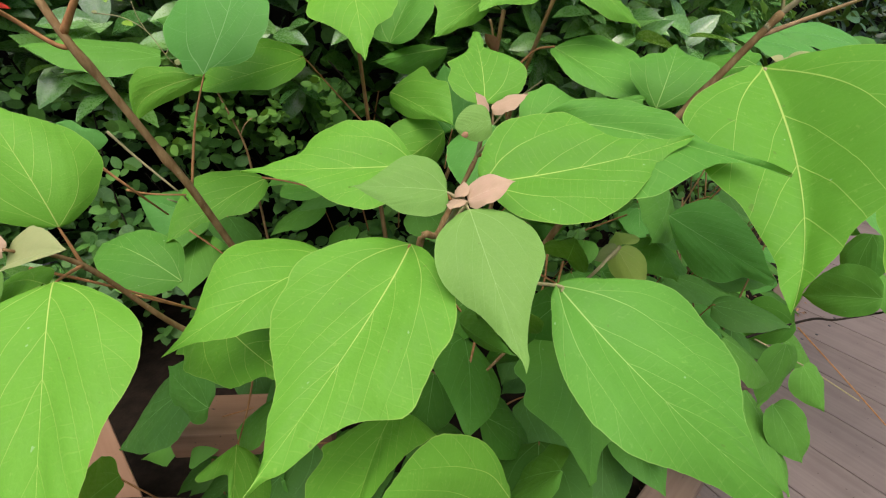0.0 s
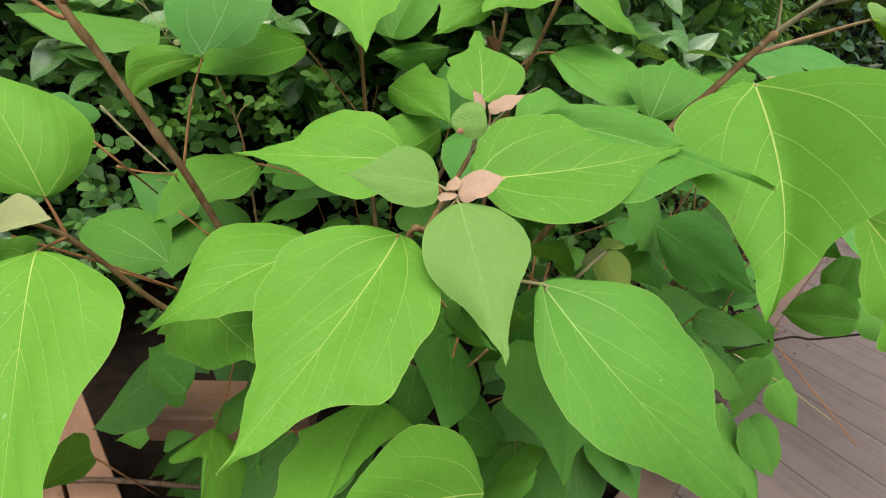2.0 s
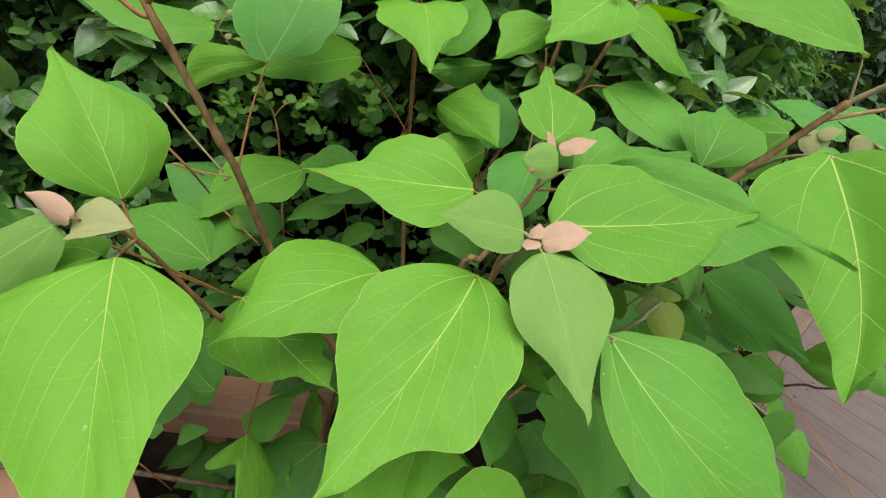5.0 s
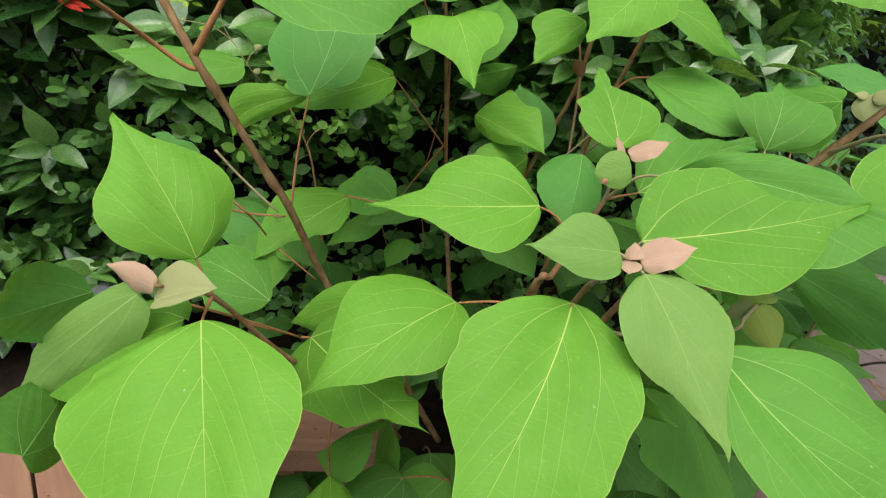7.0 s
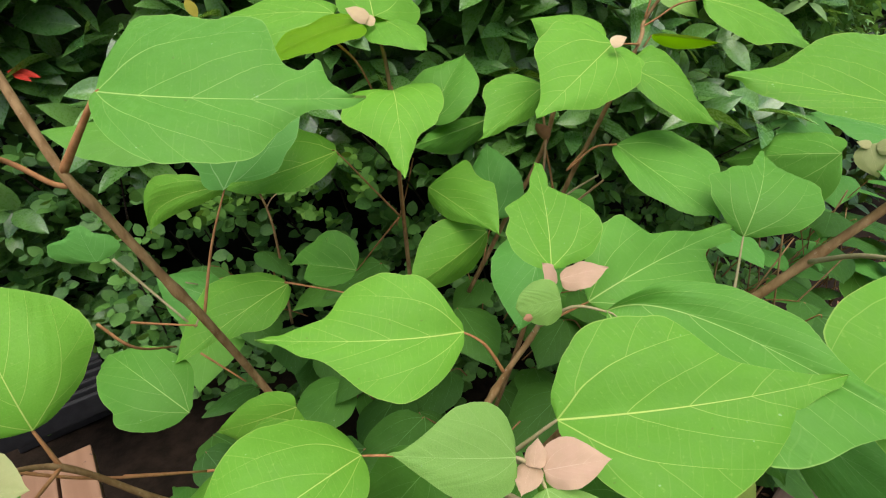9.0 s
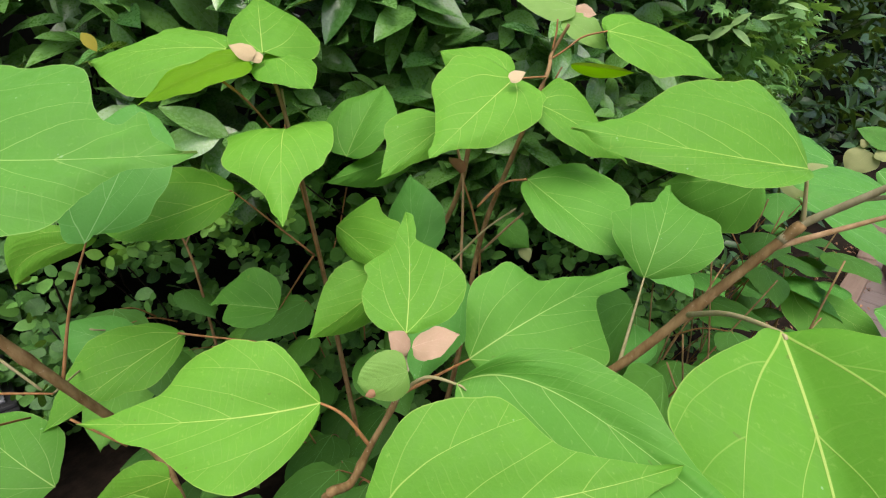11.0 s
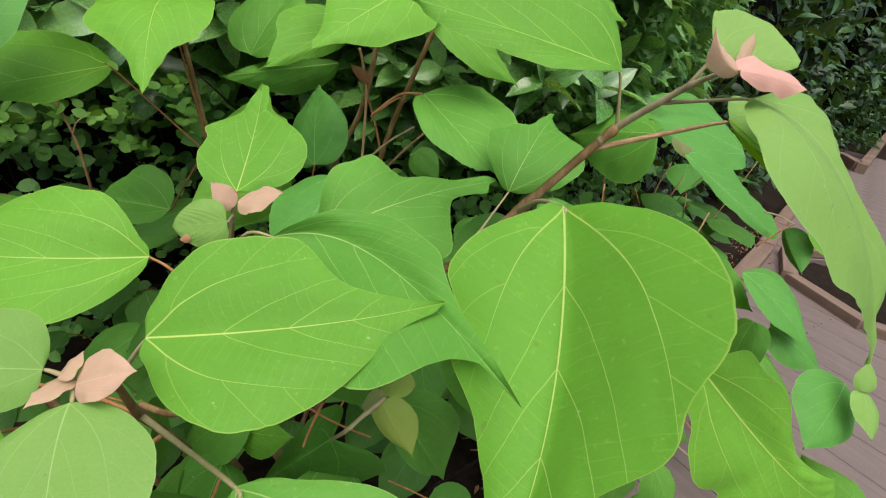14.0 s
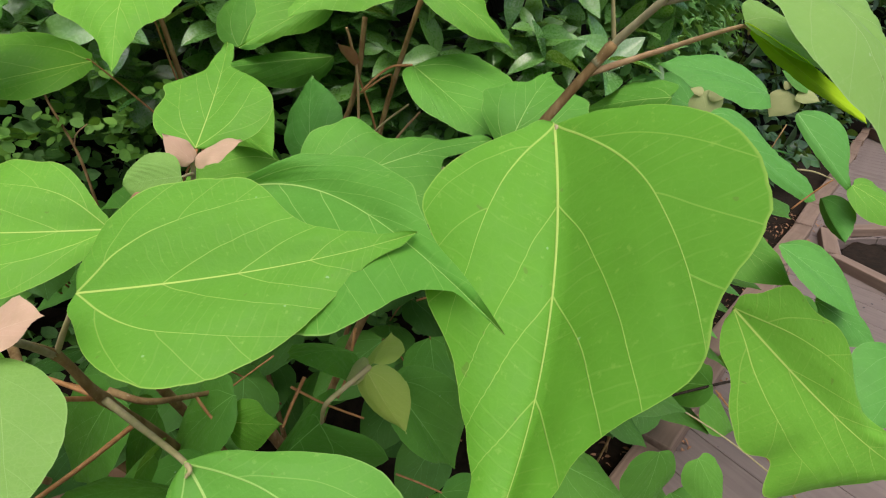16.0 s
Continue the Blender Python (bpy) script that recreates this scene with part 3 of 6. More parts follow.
leaf(right_shoot, (0.2952, 0.4214, 0.8190), (0.2444, 0.2553, 0.7031), (0.3466, 0.3373, 0.8415), (0.2283, 0.3711, 0.7747), material=RICH, foot=(0.291, 0.505, 0.779), sag=0.006, thick=0.0019, bulge=0.05, stalk=GREEN_STALK, wave=0.016, bow=(0.0090, -0.0160, -0.0061), twist=(0.086, -0.048), left_line=(0.42, 0.73, 0.87, 0.93, 0.88, 0.71, 0.65, 0.31, 0.19, 0.04, 0.03), right_line=(0.26, 0.6, 0.91, 1.11, 0.89, 0.9, 0.59, 0.41, 0.23, 0.15, 0.08))
leaf(centre_shoot, (0.0852, 0.4674, 0.7846), (0.0777, 0.5575, 0.8406), (0.0516, 0.4921, 0.8073), (0.1265, 0.4866, 0.7995), foot=(0.085, 0.46, 0.773), wave=0.016, bow=(0.0028, 0.0005, 0.0022), twist=(-0.033, 0.168), left_line=(0.46, 0.75, 0.91, 0.99, 0.89, 0.96, 0.59, 0.31, 0.24, 0.1, 0.04), right_line=(0.31, 0.72, 0.89, 0.99, 0.94, 0.79, 0.51, 0.16, 0.16, 0.14, 0.13))
leaf(centre_shoot, (0.1311, 0.5159, 0.7284), (0.2887, 0.6070, 0.7666), (0.1787, 0.5813, 0.7918), (0.2522, 0.5135, 0.7312), material=CALM, foot=(0.079, 0.459, 0.739), wave=0.016, bow=(-0.0073, -0.0138, 0.0122), twist=(-0.130, -0.048), left_line=(0.36, 0.82, 1.04, 1.05, 1.02, 0.53, 0.42, 0.3, 0.2, 0.17, 0.15), right_line=(0.4, 0.69, 0.89, 1, 0.99, 0.92, 0.51, 0.19, 0.18, 0.2, 0.05))
leaf(right_shoot, (0.3066, 0.6144, 0.7553), (0.3676, 0.7230, 0.8195), (0.2835, 0.6652, 0.8035), (0.3837, 0.6245, 0.7906), material=CALM, foot=(0.253, 0.516, 0.723), stalk=GREEN_STALK, wave=0.016, bow=(-0.0082, -0.0227, 0.0100), twist=(0.002, -0.030), left_line=(0.3, 0.56, 0.81, 0.91, 1.01, 0.76, 0.61, 0.28, 0.22, 0.13, 0.11), right_line=(0.36, 0.7, 0.84, 0.96, 1, 0.93, 0.86, 0.51, 0.2, 0.03, 0.01))
leaf(crown, (0.2100, 0.7660, 0.8143), (0.2967, 0.6484, 0.7601), (0.3069, 0.7734, 0.8211), (0.2310, 0.6739, 0.7721), material=CALM, wave=0.016, bow=(-0.0013, 0.0051, 0.0019), twist=(-0.079, -0.234), left_line=(0.6, 0.87, 0.95, 1.02, 1.04, 1.03, 0.96, 0.77, 0.56, 0.32, 0.19), right_line=(0.56, 0.81, 0.95, 1.03, 0.99, 0.84, 0.71, 0.59, 0.4, 0.18, 0.04))
leaf(crown, (0.1863, 0.7685, 0.9324), (0.0919, 0.6720, 0.8595), (0.1980, 0.7096, 0.8842), (0.0974, 0.7565, 0.9403), foot=(0.232, 0.818, 0.932), wave=0.016, bow=(-0.0060, -0.0139, -0.0024), twist=(0.006, -0.094), left_line=(0.72, 0.85, 0.99, 0.95, 0.89, 0.79, 0.7, 0.47, 0.23, 0.1, 0.08), right_line=(0.66, 0.76, 0.99, 0.97, 0.97, 0.86, 0.58, 0.37, 0.21, 0.12, 0.1))
leaf(crown, (0.1135, 0.7850, 0.8824), (0.0300, 0.6989, 0.8276), (0.0950, 0.7474, 0.8489), (0.0407, 0.7656, 0.8878), wave=0.016, bow=(0.0132, 0.0131, 0.0104), twist=(0.008, -0.024), left_line=(0.61, 0.83, 0.95, 1, 0.97, 0.87, 0.73, 0.54, 0.43, 0.22, 0.11), right_line=(0.63, 0.83, 0.93, 0.99, 1, 0.95, 0.81, 0.53, 0.34, 0.13, 0.02))
leaf(right_shoot, (0.3327, 0.4868, 0.8940), (0.1876, 0.4937, 0.9173), (0.2533, 0.4472, 0.8944), (0.2813, 0.5242, 0.9474), foot=(0.343, 0.49, 0.857), stalk=GREEN_STALK, wave=0.016, bow=(0.0107, -0.0203, -0.0002), twist=(-0.243, -0.158), left_line=(0.35, 0.7, 0.93, 1.03, 0.95, 0.79, 0.67, 0.6, 0.47, 0.25, 0.06), right_line=(0.54, 0.82, 1.01, 0.98, 0.97, 0.91, 0.8, 0.58, 0.33, 0.16, 0.1))
leaf(tall_shoot, (-0.2434, 0.4879, 0.9002), (-0.0546, 0.5090, 0.8969), (-0.1991, 0.5450, 0.9580), (-0.1225, 0.4263, 0.8624), material=CALM, foot=(-0.29, 0.489, 0.84), thick=0.0028, teeth=((1, 0.82, 0.22, 0.055),), wave=0.016, bow=(-0.0006, -0.0247, 0.0002), twist=(0.055, -0.234), left_line=(0.81, 0.94, 0.96, 0.92, 0.88, 0.93, 0.81, 0.37, 0.24, 0.11, 0.01), right_line=(0.39, 0.71, 0.9, 0.98, 0.92, 0.84, 0.72, 0.35, 0.15, 0.13, 0.1))
leaf(tall_shoot, (-0.2238, 0.5904, 0.7955), (-0.2146, 0.6960, 0.9086), (-0.2811, 0.6301, 0.8423), (-0.1542, 0.6272, 0.8455), material=COOL, foot=(-0.238, 0.535, 0.679), sag=0.01, nu=28, nv=7, wave=0.016, bow=(0.0179, 0.0053, 0.0174), twist=(-0.020, 0.005), left_line=(0.32, 0.47, 0.72, 0.9, 1, 0.97, 0.88, 0.73, 0.53, 0.31, 0.19), right_line=(0.07, 0.52, 0.8, 0.85, 0.96, 0.93, 0.9, 0.84, 0.71, 0.54, 0.47))
leaf(crown, (-0.1493, 0.7393, 0.8031), (-0.3042, 0.7149, 0.7610), (-0.1806, 0.6720, 0.7747), (-0.2134, 0.7675, 0.8346), foot=(-0.078, 0.794, 0.696), wave=0.016, bow=(0.0014, -0.0408, -0.0001), twist=(0.112, 0.103), left_line=(0.47, 0.74, 0.92, 1.01, 0.96, 0.88, 0.74, 0.6, 0.42, 0.22, 0.13), right_line=(0.28, 0.52, 0.71, 0.9, 0.99, 1.01, 1, 0.88, 0.7, 0.49, 0.38))
leaf(tall_shoot, (-0.2400, 0.6191, 0.7905), (-0.3295, 0.6127, 0.7349), (-0.2660, 0.6180, 0.7707), (-0.2781, 0.6247, 0.8111), wave=0.016, bow=(-0.0243, 0.0006, 0.0059), twist=(-0.040, 0.128), left_line=(0.42, 0.71, 0.89, 1, 0.99, 0.9, 0.75, 0.59, 0.37, 0.13, 0.01), right_line=(0.06, 0.41, 0.64, 0.8, 0.96, 1.05, 1.03, 0.95, 0.66, 0.27, 0.01))
leaf(crown, (-0.0721, 0.7298, 0.8796), (-0.0409, 0.6004, 0.8092), (-0.0090, 0.6904, 0.8806), (-0.1209, 0.6664, 0.8646), foot=(-0.073, 0.813, 0.653), wave=0.016, bow=(-0.0010, 0.0022, 0.0231), twist=(-0.226, -0.143), left_line=(0.74, 0.94, 0.99, 0.99, 0.97, 0.84, 0.71, 0.39, 0.24, 0.11, 0.07), right_line=(0.87, 0.95, 0.92, 0.94, 0.98, 0.89, 0.65, 0.45, 0.25, 0.16, 0.06))
leaf(crown, (0.2107, 0.7708, 0.9058), (0.3224, 0.7456, 0.8396), (0.2885, 0.8023, 0.9166), (0.2462, 0.7274, 0.8649), wave=0.016, bow=(-0.0066, -0.0091, 0.0107), twist=(0.059, -0.082), left_line=(0.9, 0.99, 0.98, 0.9, 0.77, 0.61, 0.44, 0.23, 0.15, 0.06, 0.04), right_line=(0.59, 0.8, 0.92, 0.99, 0.98, 0.93, 0.85, 0.69, 0.39, 0.13, 0.01))
leaf(crown, (-0.0321, 0.7576, 0.7533), (0.0687, 0.6700, 0.7181), (0.0394, 0.7383, 0.7844), (-0.0077, 0.7164, 0.7273), material=LEAF, wave=0.016, bow=(-0.0168, 0.0086, 0.0102), twist=(0.061, -0.021), left_line=(0.95, 1.03, 0.99, 0.91, 0.84, 0.82, 0.86, 0.7, 0.45, 0.18, 0.02), right_line=(0.65, 0.82, 0.92, 1, 0.99, 0.89, 0.7, 0.46, 0.24, 0.06, 0.01))
leaf(crown, (0.049, 0.736, 0.700), (-0.051, 0.654, 0.650), (0.022, 0.715, 0.642), (-0.022, 0.709, 0.717), material=LEAF)
leaf(crown, (-0.165, 0.848, 0.574), (-0.299, 0.884, 0.561), (-0.220, 0.814, 0.561), (-0.216, 0.898, 0.626), material=CALM, foot=(-0.078, 0.794, 0.696), bites=((1, 0.75, 0.9, 0.12),))
leaf(crown, (-0.2034, 0.6604, 0.6506), (-0.3018, 0.5533, 0.5988), (-0.2165, 0.5874, 0.6220), (-0.2717, 0.6614, 0.6660), wave=0.016, bow=(0.0085, -0.0016, 0.0122), twist=(-0.066, 0.037), left_line=(0.36, 0.65, 0.85, 0.99, 0.92, 0.65, 0.52, 0.28, 0.19, 0.12, 0.04), right_line=(0.39, 0.66, 0.8, 0.96, 0.99, 0.99, 0.88, 0.71, 0.49, 0.24, 0.09))
leaf(crown, (-0.375, 0.792, 0.532), (-0.487, 0.793, 0.573), (-0.430, 0.753, 0.514), (-0.422, 0.832, 0.568), material=COOL)
leaf(crown, (-0.2700, 0.5196, 0.5662), (-0.4066, 0.5873, 0.5843), (-0.3384, 0.4938, 0.5733), (-0.3083, 0.5684, 0.6120), material=CALM, wave=0.016, bow=(0.0070, -0.0151, 0.0224), twist=(-0.060, 0.038), left_line=(0.52, 0.77, 0.93, 0.99, 0.85, 0.82, 0.78, 0.68, 0.53, 0.34, 0.26), right_line=(0.3, 0.63, 0.91, 0.98, 0.93, 0.87, 0.74, 0.56, 0.37, 0.16, 0.05))
leaf(crown, (-0.146, 0.512, 0.591), (-0.255, 0.534, 0.525), (-0.155, 0.501, 0.533), (-0.196, 0.528, 0.587))
leaf(crown, (0.118, 0.698, 0.718), (0.080, 0.574, 0.649), (0.144, 0.657, 0.676), (0.053, 0.661, 0.695), material=COOL)
leaf(crown, (0.0172, 0.3199, 0.5519), (-0.0082, 0.1935, 0.5879), (0.0379, 0.2690, 0.5883), (-0.0379, 0.2932, 0.5567), wave=0.016, bow=(0.0012, 0.0390, 0.0065), twist=(0.071, 0.334), left_line=(0.76, 0.95, 1.03, 1.03, 0.96, 0.86, 0.72, 0.55, 0.36, 0.14, 0.04), right_line=(0.96, 1.01, 0.98, 0.9, 0.84, 0.82, 0.78, 0.63, 0.66, 0.52, 0.5))
leaf(crown, (0.0981, 0.2586, 0.5363), (-0.0083, 0.1818, 0.5914), (0.0559, 0.2127, 0.5112), (0.0623, 0.2603, 0.6022), wave=0.016, bow=(-0.0025, 0.0018, 0.0076), twist=(0.000, 0.030), left_line=(0.57, 0.8, 0.94, 1, 0.98, 0.9, 0.78, 0.61, 0.41, 0.19, 0.08), right_line=(0.25, 0.57, 0.8, 0.94, 0.99, 1.03, 0.96, 0.8, 0.56, 0.25, 0.06))
leaf(crown, (0.1650, 0.4473, 0.5517), (0.1726, 0.2982, 0.4952), (0.2293, 0.3572, 0.4868), (0.1118, 0.3661, 0.5526), material=DEEP, nu=28, nv=7, wave=0.016, bow=(0.0227, 0.0204, 0.0012), twist=(0.000, 0.028), left_line=(0.5, 0.76, 0.92, 1.01, 1.02, 0.94, 0.76, 0.46, 0.25, 0.14, 0.12), right_line=(0.02, 0.35, 0.59, 0.78, 0.93, 0.82, 0.86, 0.65, 0.38, 0.2, 0.1))
leaf(main_shoot, (-0.1672, 0.3738, 0.4558), (-0.1361, 0.2665, 0.4270), (-0.1266, 0.3614, 0.4190), (-0.1769, 0.3175, 0.4667), wave=0.016, bow=(-0.0073, 0.0281, 0.0131), twist=(-0.054, 0.062), left_line=(0.48, 0.54, 0.6, 0.69, 0.98, 1, 0.86, 0.66, 0.43, 0.18, 0.05), right_line=(0.11, 0.61, 1.04, 1.04, 0.79, 0.22, 0.16, 0.14, 0.12, 0.07, 0.05))
leaf(crown, (-0.3036, 0.5835, 0.2717), (-0.4342, 0.5387, 0.2239), (-0.3393, 0.5112, 0.2376), (-0.3765, 0.6087, 0.2721), material=DEEP, bites=((1, 0.62, 0.55, 0.1),), nu=28, nv=7, wave=0.016, bow=(0.0311, 0.0145, 0.0209), twist=(0.013, 0.018), left_line=(0.61, 0.78, 0.86, 0.92, 1, 0.94, 0.85, 0.71, 0.5, 0.25, 0.11), right_line=(0.68, 0.8, 0.82, 0.93, 1.02, 1.02, 0.45, 0.07, 0.06, 0.04, 0.01))
leaf(crown, (-0.289, 0.515, 0.410), (-0.409, 0.489, 0.306), (-0.312, 0.455, 0.358), (-0.365, 0.550, 0.377), material=SHADED_LEAF, nu=28, nv=7)
leaf(crown, (0.2851, 0.4862, 0.6676), (0.3068, 0.3477, 0.6704), (0.3197, 0.4346, 0.6957), (0.2773, 0.3820, 0.6469), material=COOL, wave=0.016, bow=(-0.0058, 0.0126, 0.0013), twist=(-0.033, 0.009), left_line=(0.71, 0.9, 0.98, 1, 0.95, 0.85, 0.75, 0.61, 0.43, 0.2, 0.09), right_line=(0.21, 0.53, 0.74, 0.92, 0.98, 0.9, 0.81, 0.6, 0.33, 0.22, 0.19))
leaf(crown, (0.330, 0.584, 0.661), (0.255, 0.455, 0.648), (0.327, 0.538, 0.623), (0.275, 0.550, 0.680), material=DEEP, nu=28, nv=7)
leaf(crown, (0.7688, 0.8079, 0.2943), (0.7168, 0.9085, 0.1925), (0.7360, 0.8120, 0.2363), (0.7577, 0.9016, 0.3024), material=DEEP, nu=28, nv=7, wave=0.016, bow=(-0.0088, 0.0041, 0.0057), twist=(-0.007, 0.038), left_line=(0.46, 0.75, 0.92, 0.99, 0.94, 0.8, 0.61, 0.48, 0.35, 0.19, 0.14), right_line=(0.5, 0.58, 0.75, 0.94, 0.99, 0.97, 0.84, 0.7, 0.48, 0.21, 0.06))
leaf(crown, (0.345, 0.432, 0.550), (0.432, 0.450, 0.469), (0.385, 0.470, 0.521), (0.365, 0.407, 0.510), material=DEEP, nu=28, nv=7)
leaf(crown, (0.595, 0.603, 0.280), (0.661, 0.572, 0.174), (0.659, 0.597, 0.254), (0.586, 0.569, 0.228), material=DEEP, nu=28, nv=7)
leaf(crown, (0.761, 0.667, 0.446), (0.742, 0.794, 0.372), (0.732, 0.689, 0.396), (0.756, 0.749, 0.468), material=DEEP, nu=28, nv=7)
leaf(crown, (0.4106, 0.4004, 0.7242), (0.5654, 0.3843, 0.6091), (0.5159, 0.3946, 0.6841), (0.4544, 0.3602, 0.6195), material=LEAF, wave=0.016, bow=(0.0134, -0.0129, -0.0185), twist=(-0.129, -0.176), left_line=(0.39, 0.84, 0.85, 0.96, 0.82, 0.48, 0.38, 0.38, 0.4, 0.42, 0.42), right_line=(0.4, 0.54, 0.82, 0.98, 0.85, 1.17, 1.04, 0.73, 0.45, 0.18, 0.04))
leaf(crown, (0.9440, 0.9930, 0.4997), (1.0654, 0.8867, 0.4017), (1.0550, 1.0488, 0.4972), (0.9286, 0.9309, 0.4757), material=COOL, wave=0.016, bow=(0.0001, -0.0054, 0.0096), twist=(0.011, -0.032), left_line=(0.23, 0.55, 0.78, 0.94, 1, 0.94, 0.83, 0.69, 0.49, 0.24, 0.11), right_line=(0.3, 0.59, 0.78, 0.92, 0.99, 0.99, 0.92, 0.75, 0.52, 0.27, 0.12))
leaf(crown, (1.025, 0.943, 0.401), (1.136, 0.885, 0.331), (1.100, 0.953, 0.399), (1.026, 0.889, 0.352), material=COOL)
leaf(crown, (1.024, 0.754, 0.419), (0.909, 0.665, 0.343), (1.026, 0.695, 0.358), (0.934, 0.757, 0.416), material=COOL)
leaf(right_shoot, (0.4039, 0.4512, 0.8920), (0.4961, 0.3743, 0.7575), (0.4987, 0.4623, 0.8732), (0.3848, 0.3648, 0.8548), material=PALE, foot=(0.358, 0.473, 0.879), stalk=SHOOT_BARK, bulge=0.15, wave=0.016, bow=(0.0082, 0.0035, 0.0290), twist=(0.104, -0.052), left_line=(1.38, 1.21, 0.97, 0.55, 0.22, 0.25, 0.25, 0.28, 0.26, 0.12, 0.12), right_line=(0.46, 0.7, 0.89, 0.96, 0.91, 0.83, 0.8, 0.59, 0.39, 0.16, 0.04))
# one folded leaf in two meshes: underside with painted backlight, then green upper half
leaf(right_shoot, (0.4191, 0.4877, 0.8722), (0.4950, 0.4570, 0.8220), (0.4490, 0.4540, 0.8530), (0.4600, 0.4740, 0.8430), material=BACKLIT, foot=(0.330, 0.494, 0.838), stalk=TAN_STALK, thick=0.0019, arch=0.0, bulge=0.0, wave=0.01, left_line=(0.25, 0.45, 0.65, 0.85, 1, 1, 0.97, 0.9, 0.75, 0.5, 0.3), right_line=(0.3, 0.6, 0.9, 1, 1, 1, 1, 0.9, 0.7, 0.4, 0.2))
leaf(right_shoot, (0.4195, 0.4880, 0.8735), (0.4863, 0.4680, 0.8494), (0.4434, 0.5126, 0.8862), (0.4480, 0.4550, 0.8540), material=PALE, arch=0.0, bulge=0.02, wave=0.01)
leaf(right_shoot, (0.3751, 0.4600, 0.9120), (0.4215, 0.4500, 0.9160), (0.4008, 0.4813, 0.9394), (0.4010, 0.4500, 0.9085), material=PALE, left_line=(0.88, 0.97, 1, 1, 0.97, 0.9, 0.84, 0.74, 0.5, 0.3, 0.2), right_line=(0.3, 0.5, 0.6, 0.7, 0.8, 0.9, 1, 1, 0.9, 0.7, 0.5), arch=0.0, bulge=0.02, wave=0.012)
leaf(crown, (0.302, 0.820, 0.984), (0.480, 0.865, 0.928), (0.374, 0.888, 1.002), (0.355, 0.779, 0.941))
leaf(back_shoot, (-0.153, 0.794, 0.963), (-0.322, 0.791, 0.946), (-0.229, 0.730, 0.917), (-0.236, 0.846, 0.988), teeth=((1, 0.35, 0.12, 0.05), (-1, 0.45, 0.10, 0.05)))
leaf(back_shoot, (-0.108, 0.741, 0.953), (-0.218, 0.704, 0.906), (-0.128, 0.681, 0.928), (-0.170, 0.768, 0.958), material=LIME)
leaf(back_shoot, (-0.095, 0.752, 0.958), (-0.140, 0.879, 1.027), (-0.150, 0.793, 0.980), (-0.049, 0.823, 0.974))
leaf(back_shoot, (-0.096, 0.777, 0.958), (-0.027, 0.698, 0.923), (-0.046, 0.769, 0.953), (-0.098, 0.727, 0.936))
leaf(crown, (-0.044, 0.896, 0.814), (0.008, 0.980, 0.913), (-0.082, 0.945, 0.868), (0.029, 0.894, 0.865), material=CALM)
leaf(crown, (0.056, 1.065, 0.798), (-0.070, 0.830, 0.789), (0.012, 0.965, 0.755), (-0.008, 0.961, 0.808), material=CALM)
leaf(crown, (0.608, 0.919, 0.778), (0.521, 1.086, 0.721), (0.578, 0.934, 0.682), (0.600, 1.050, 0.786), material=CALM)
leaf(crown, (0.078, 0.452, 0.566), (0.130, 0.428, 0.590), (0.096, 0.453, 0.590), (0.100, 0.430, 0.557))
leaf(crown, (0.199, 0.394, 0.674), (0.224, 0.383, 0.635), (0.223, 0.392, 0.667), (0.196, 0.393, 0.652), material=SHOOT)
leaf(crown, (0.162, 0.416, 0.606), (0.093, 0.456, 0.490), (0.201, 0.426, 0.547), (0.135, 0.479, 0.558), material=DEEP, nu=28, nv=7)
leaf(crown, (0.207, 0.440, 0.626), (0.261, 0.445, 0.526), (0.268, 0.453, 0.599), (0.221, 0.413, 0.592), material=DEEP, nu=28, nv=7)
leaf(crown, (0.473, 0.494, 0.492), (0.456, 0.480, 0.401), (0.498, 0.494, 0.450), (0.436, 0.480, 0.465), material=DEEP, nu=28, nv=7)
leaf(crown, (0.589, 0.575, 0.385), (0.625, 0.550, 0.319), (0.626, 0.576, 0.367), (0.574, 0.561, 0.349), material=DEEP, nu=28, nv=7)
leaf(crown, (0.574, 0.662, 0.817), (0.456, 0.668, 0.839), (0.541, 0.701, 0.848), (0.523, 0.624, 0.812), material=COOL)
leaf(crown, (1.0429, 1.2017, 0.7266), (1.1589, 1.0870, 0.5706), (1.1637, 1.1907, 0.6986), (1.0688, 1.1431, 0.6548), material=COOL, wave=0.016, bow=(-0.0140, -0.0018, 0.0095), twist=(-0.009, -0.011), left_line=(0.39, 0.7, 0.89, 0.99, 0.97, 0.84, 0.63, 0.37, 0.15, 0.02, 0.01), right_line=(0.55, 0.79, 0.93, 1, 0.98, 0.89, 0.78, 0.65, 0.54, 0.39, 0.34))
leaf(crown, (0.6483, 0.8918, 0.7588), (0.8773, 0.8851, 0.6314), (0.7705, 0.9577, 0.7511), (0.7184, 0.8513, 0.7028), material=COOL, wave=0.016, bow=(-0.0139, -0.0158, 0.0053), twist=(0.010, -0.072), left_line=(0.07, 0.44, 0.71, 0.92, 0.98, 0.88, 0.63, 0.48, 0.46, 0.44, 0.44), right_line=(0.72, 0.8, 0.83, 0.91, 0.99, 0.98, 0.9, 0.78, 0.61, 0.4, 0.3))
leaf(crown, (1.127, 1.143, 0.553), (1.115, 1.027, 0.493), (1.148, 1.077, 0.554), (1.135, 1.117, 0.504), material=COOL)
leaf(crown, (0.787, 1.172, 0.732), (0.643, 1.198, 0.773), (0.726, 1.125, 0.737), (0.743, 1.217, 0.797), material=COOL)
leaf(crown, (0.788, 1.018, 0.783), (0.644, 1.077, 0.818), (0.708, 0.985, 0.782), (0.750, 1.090, 0.831), material=COOL)
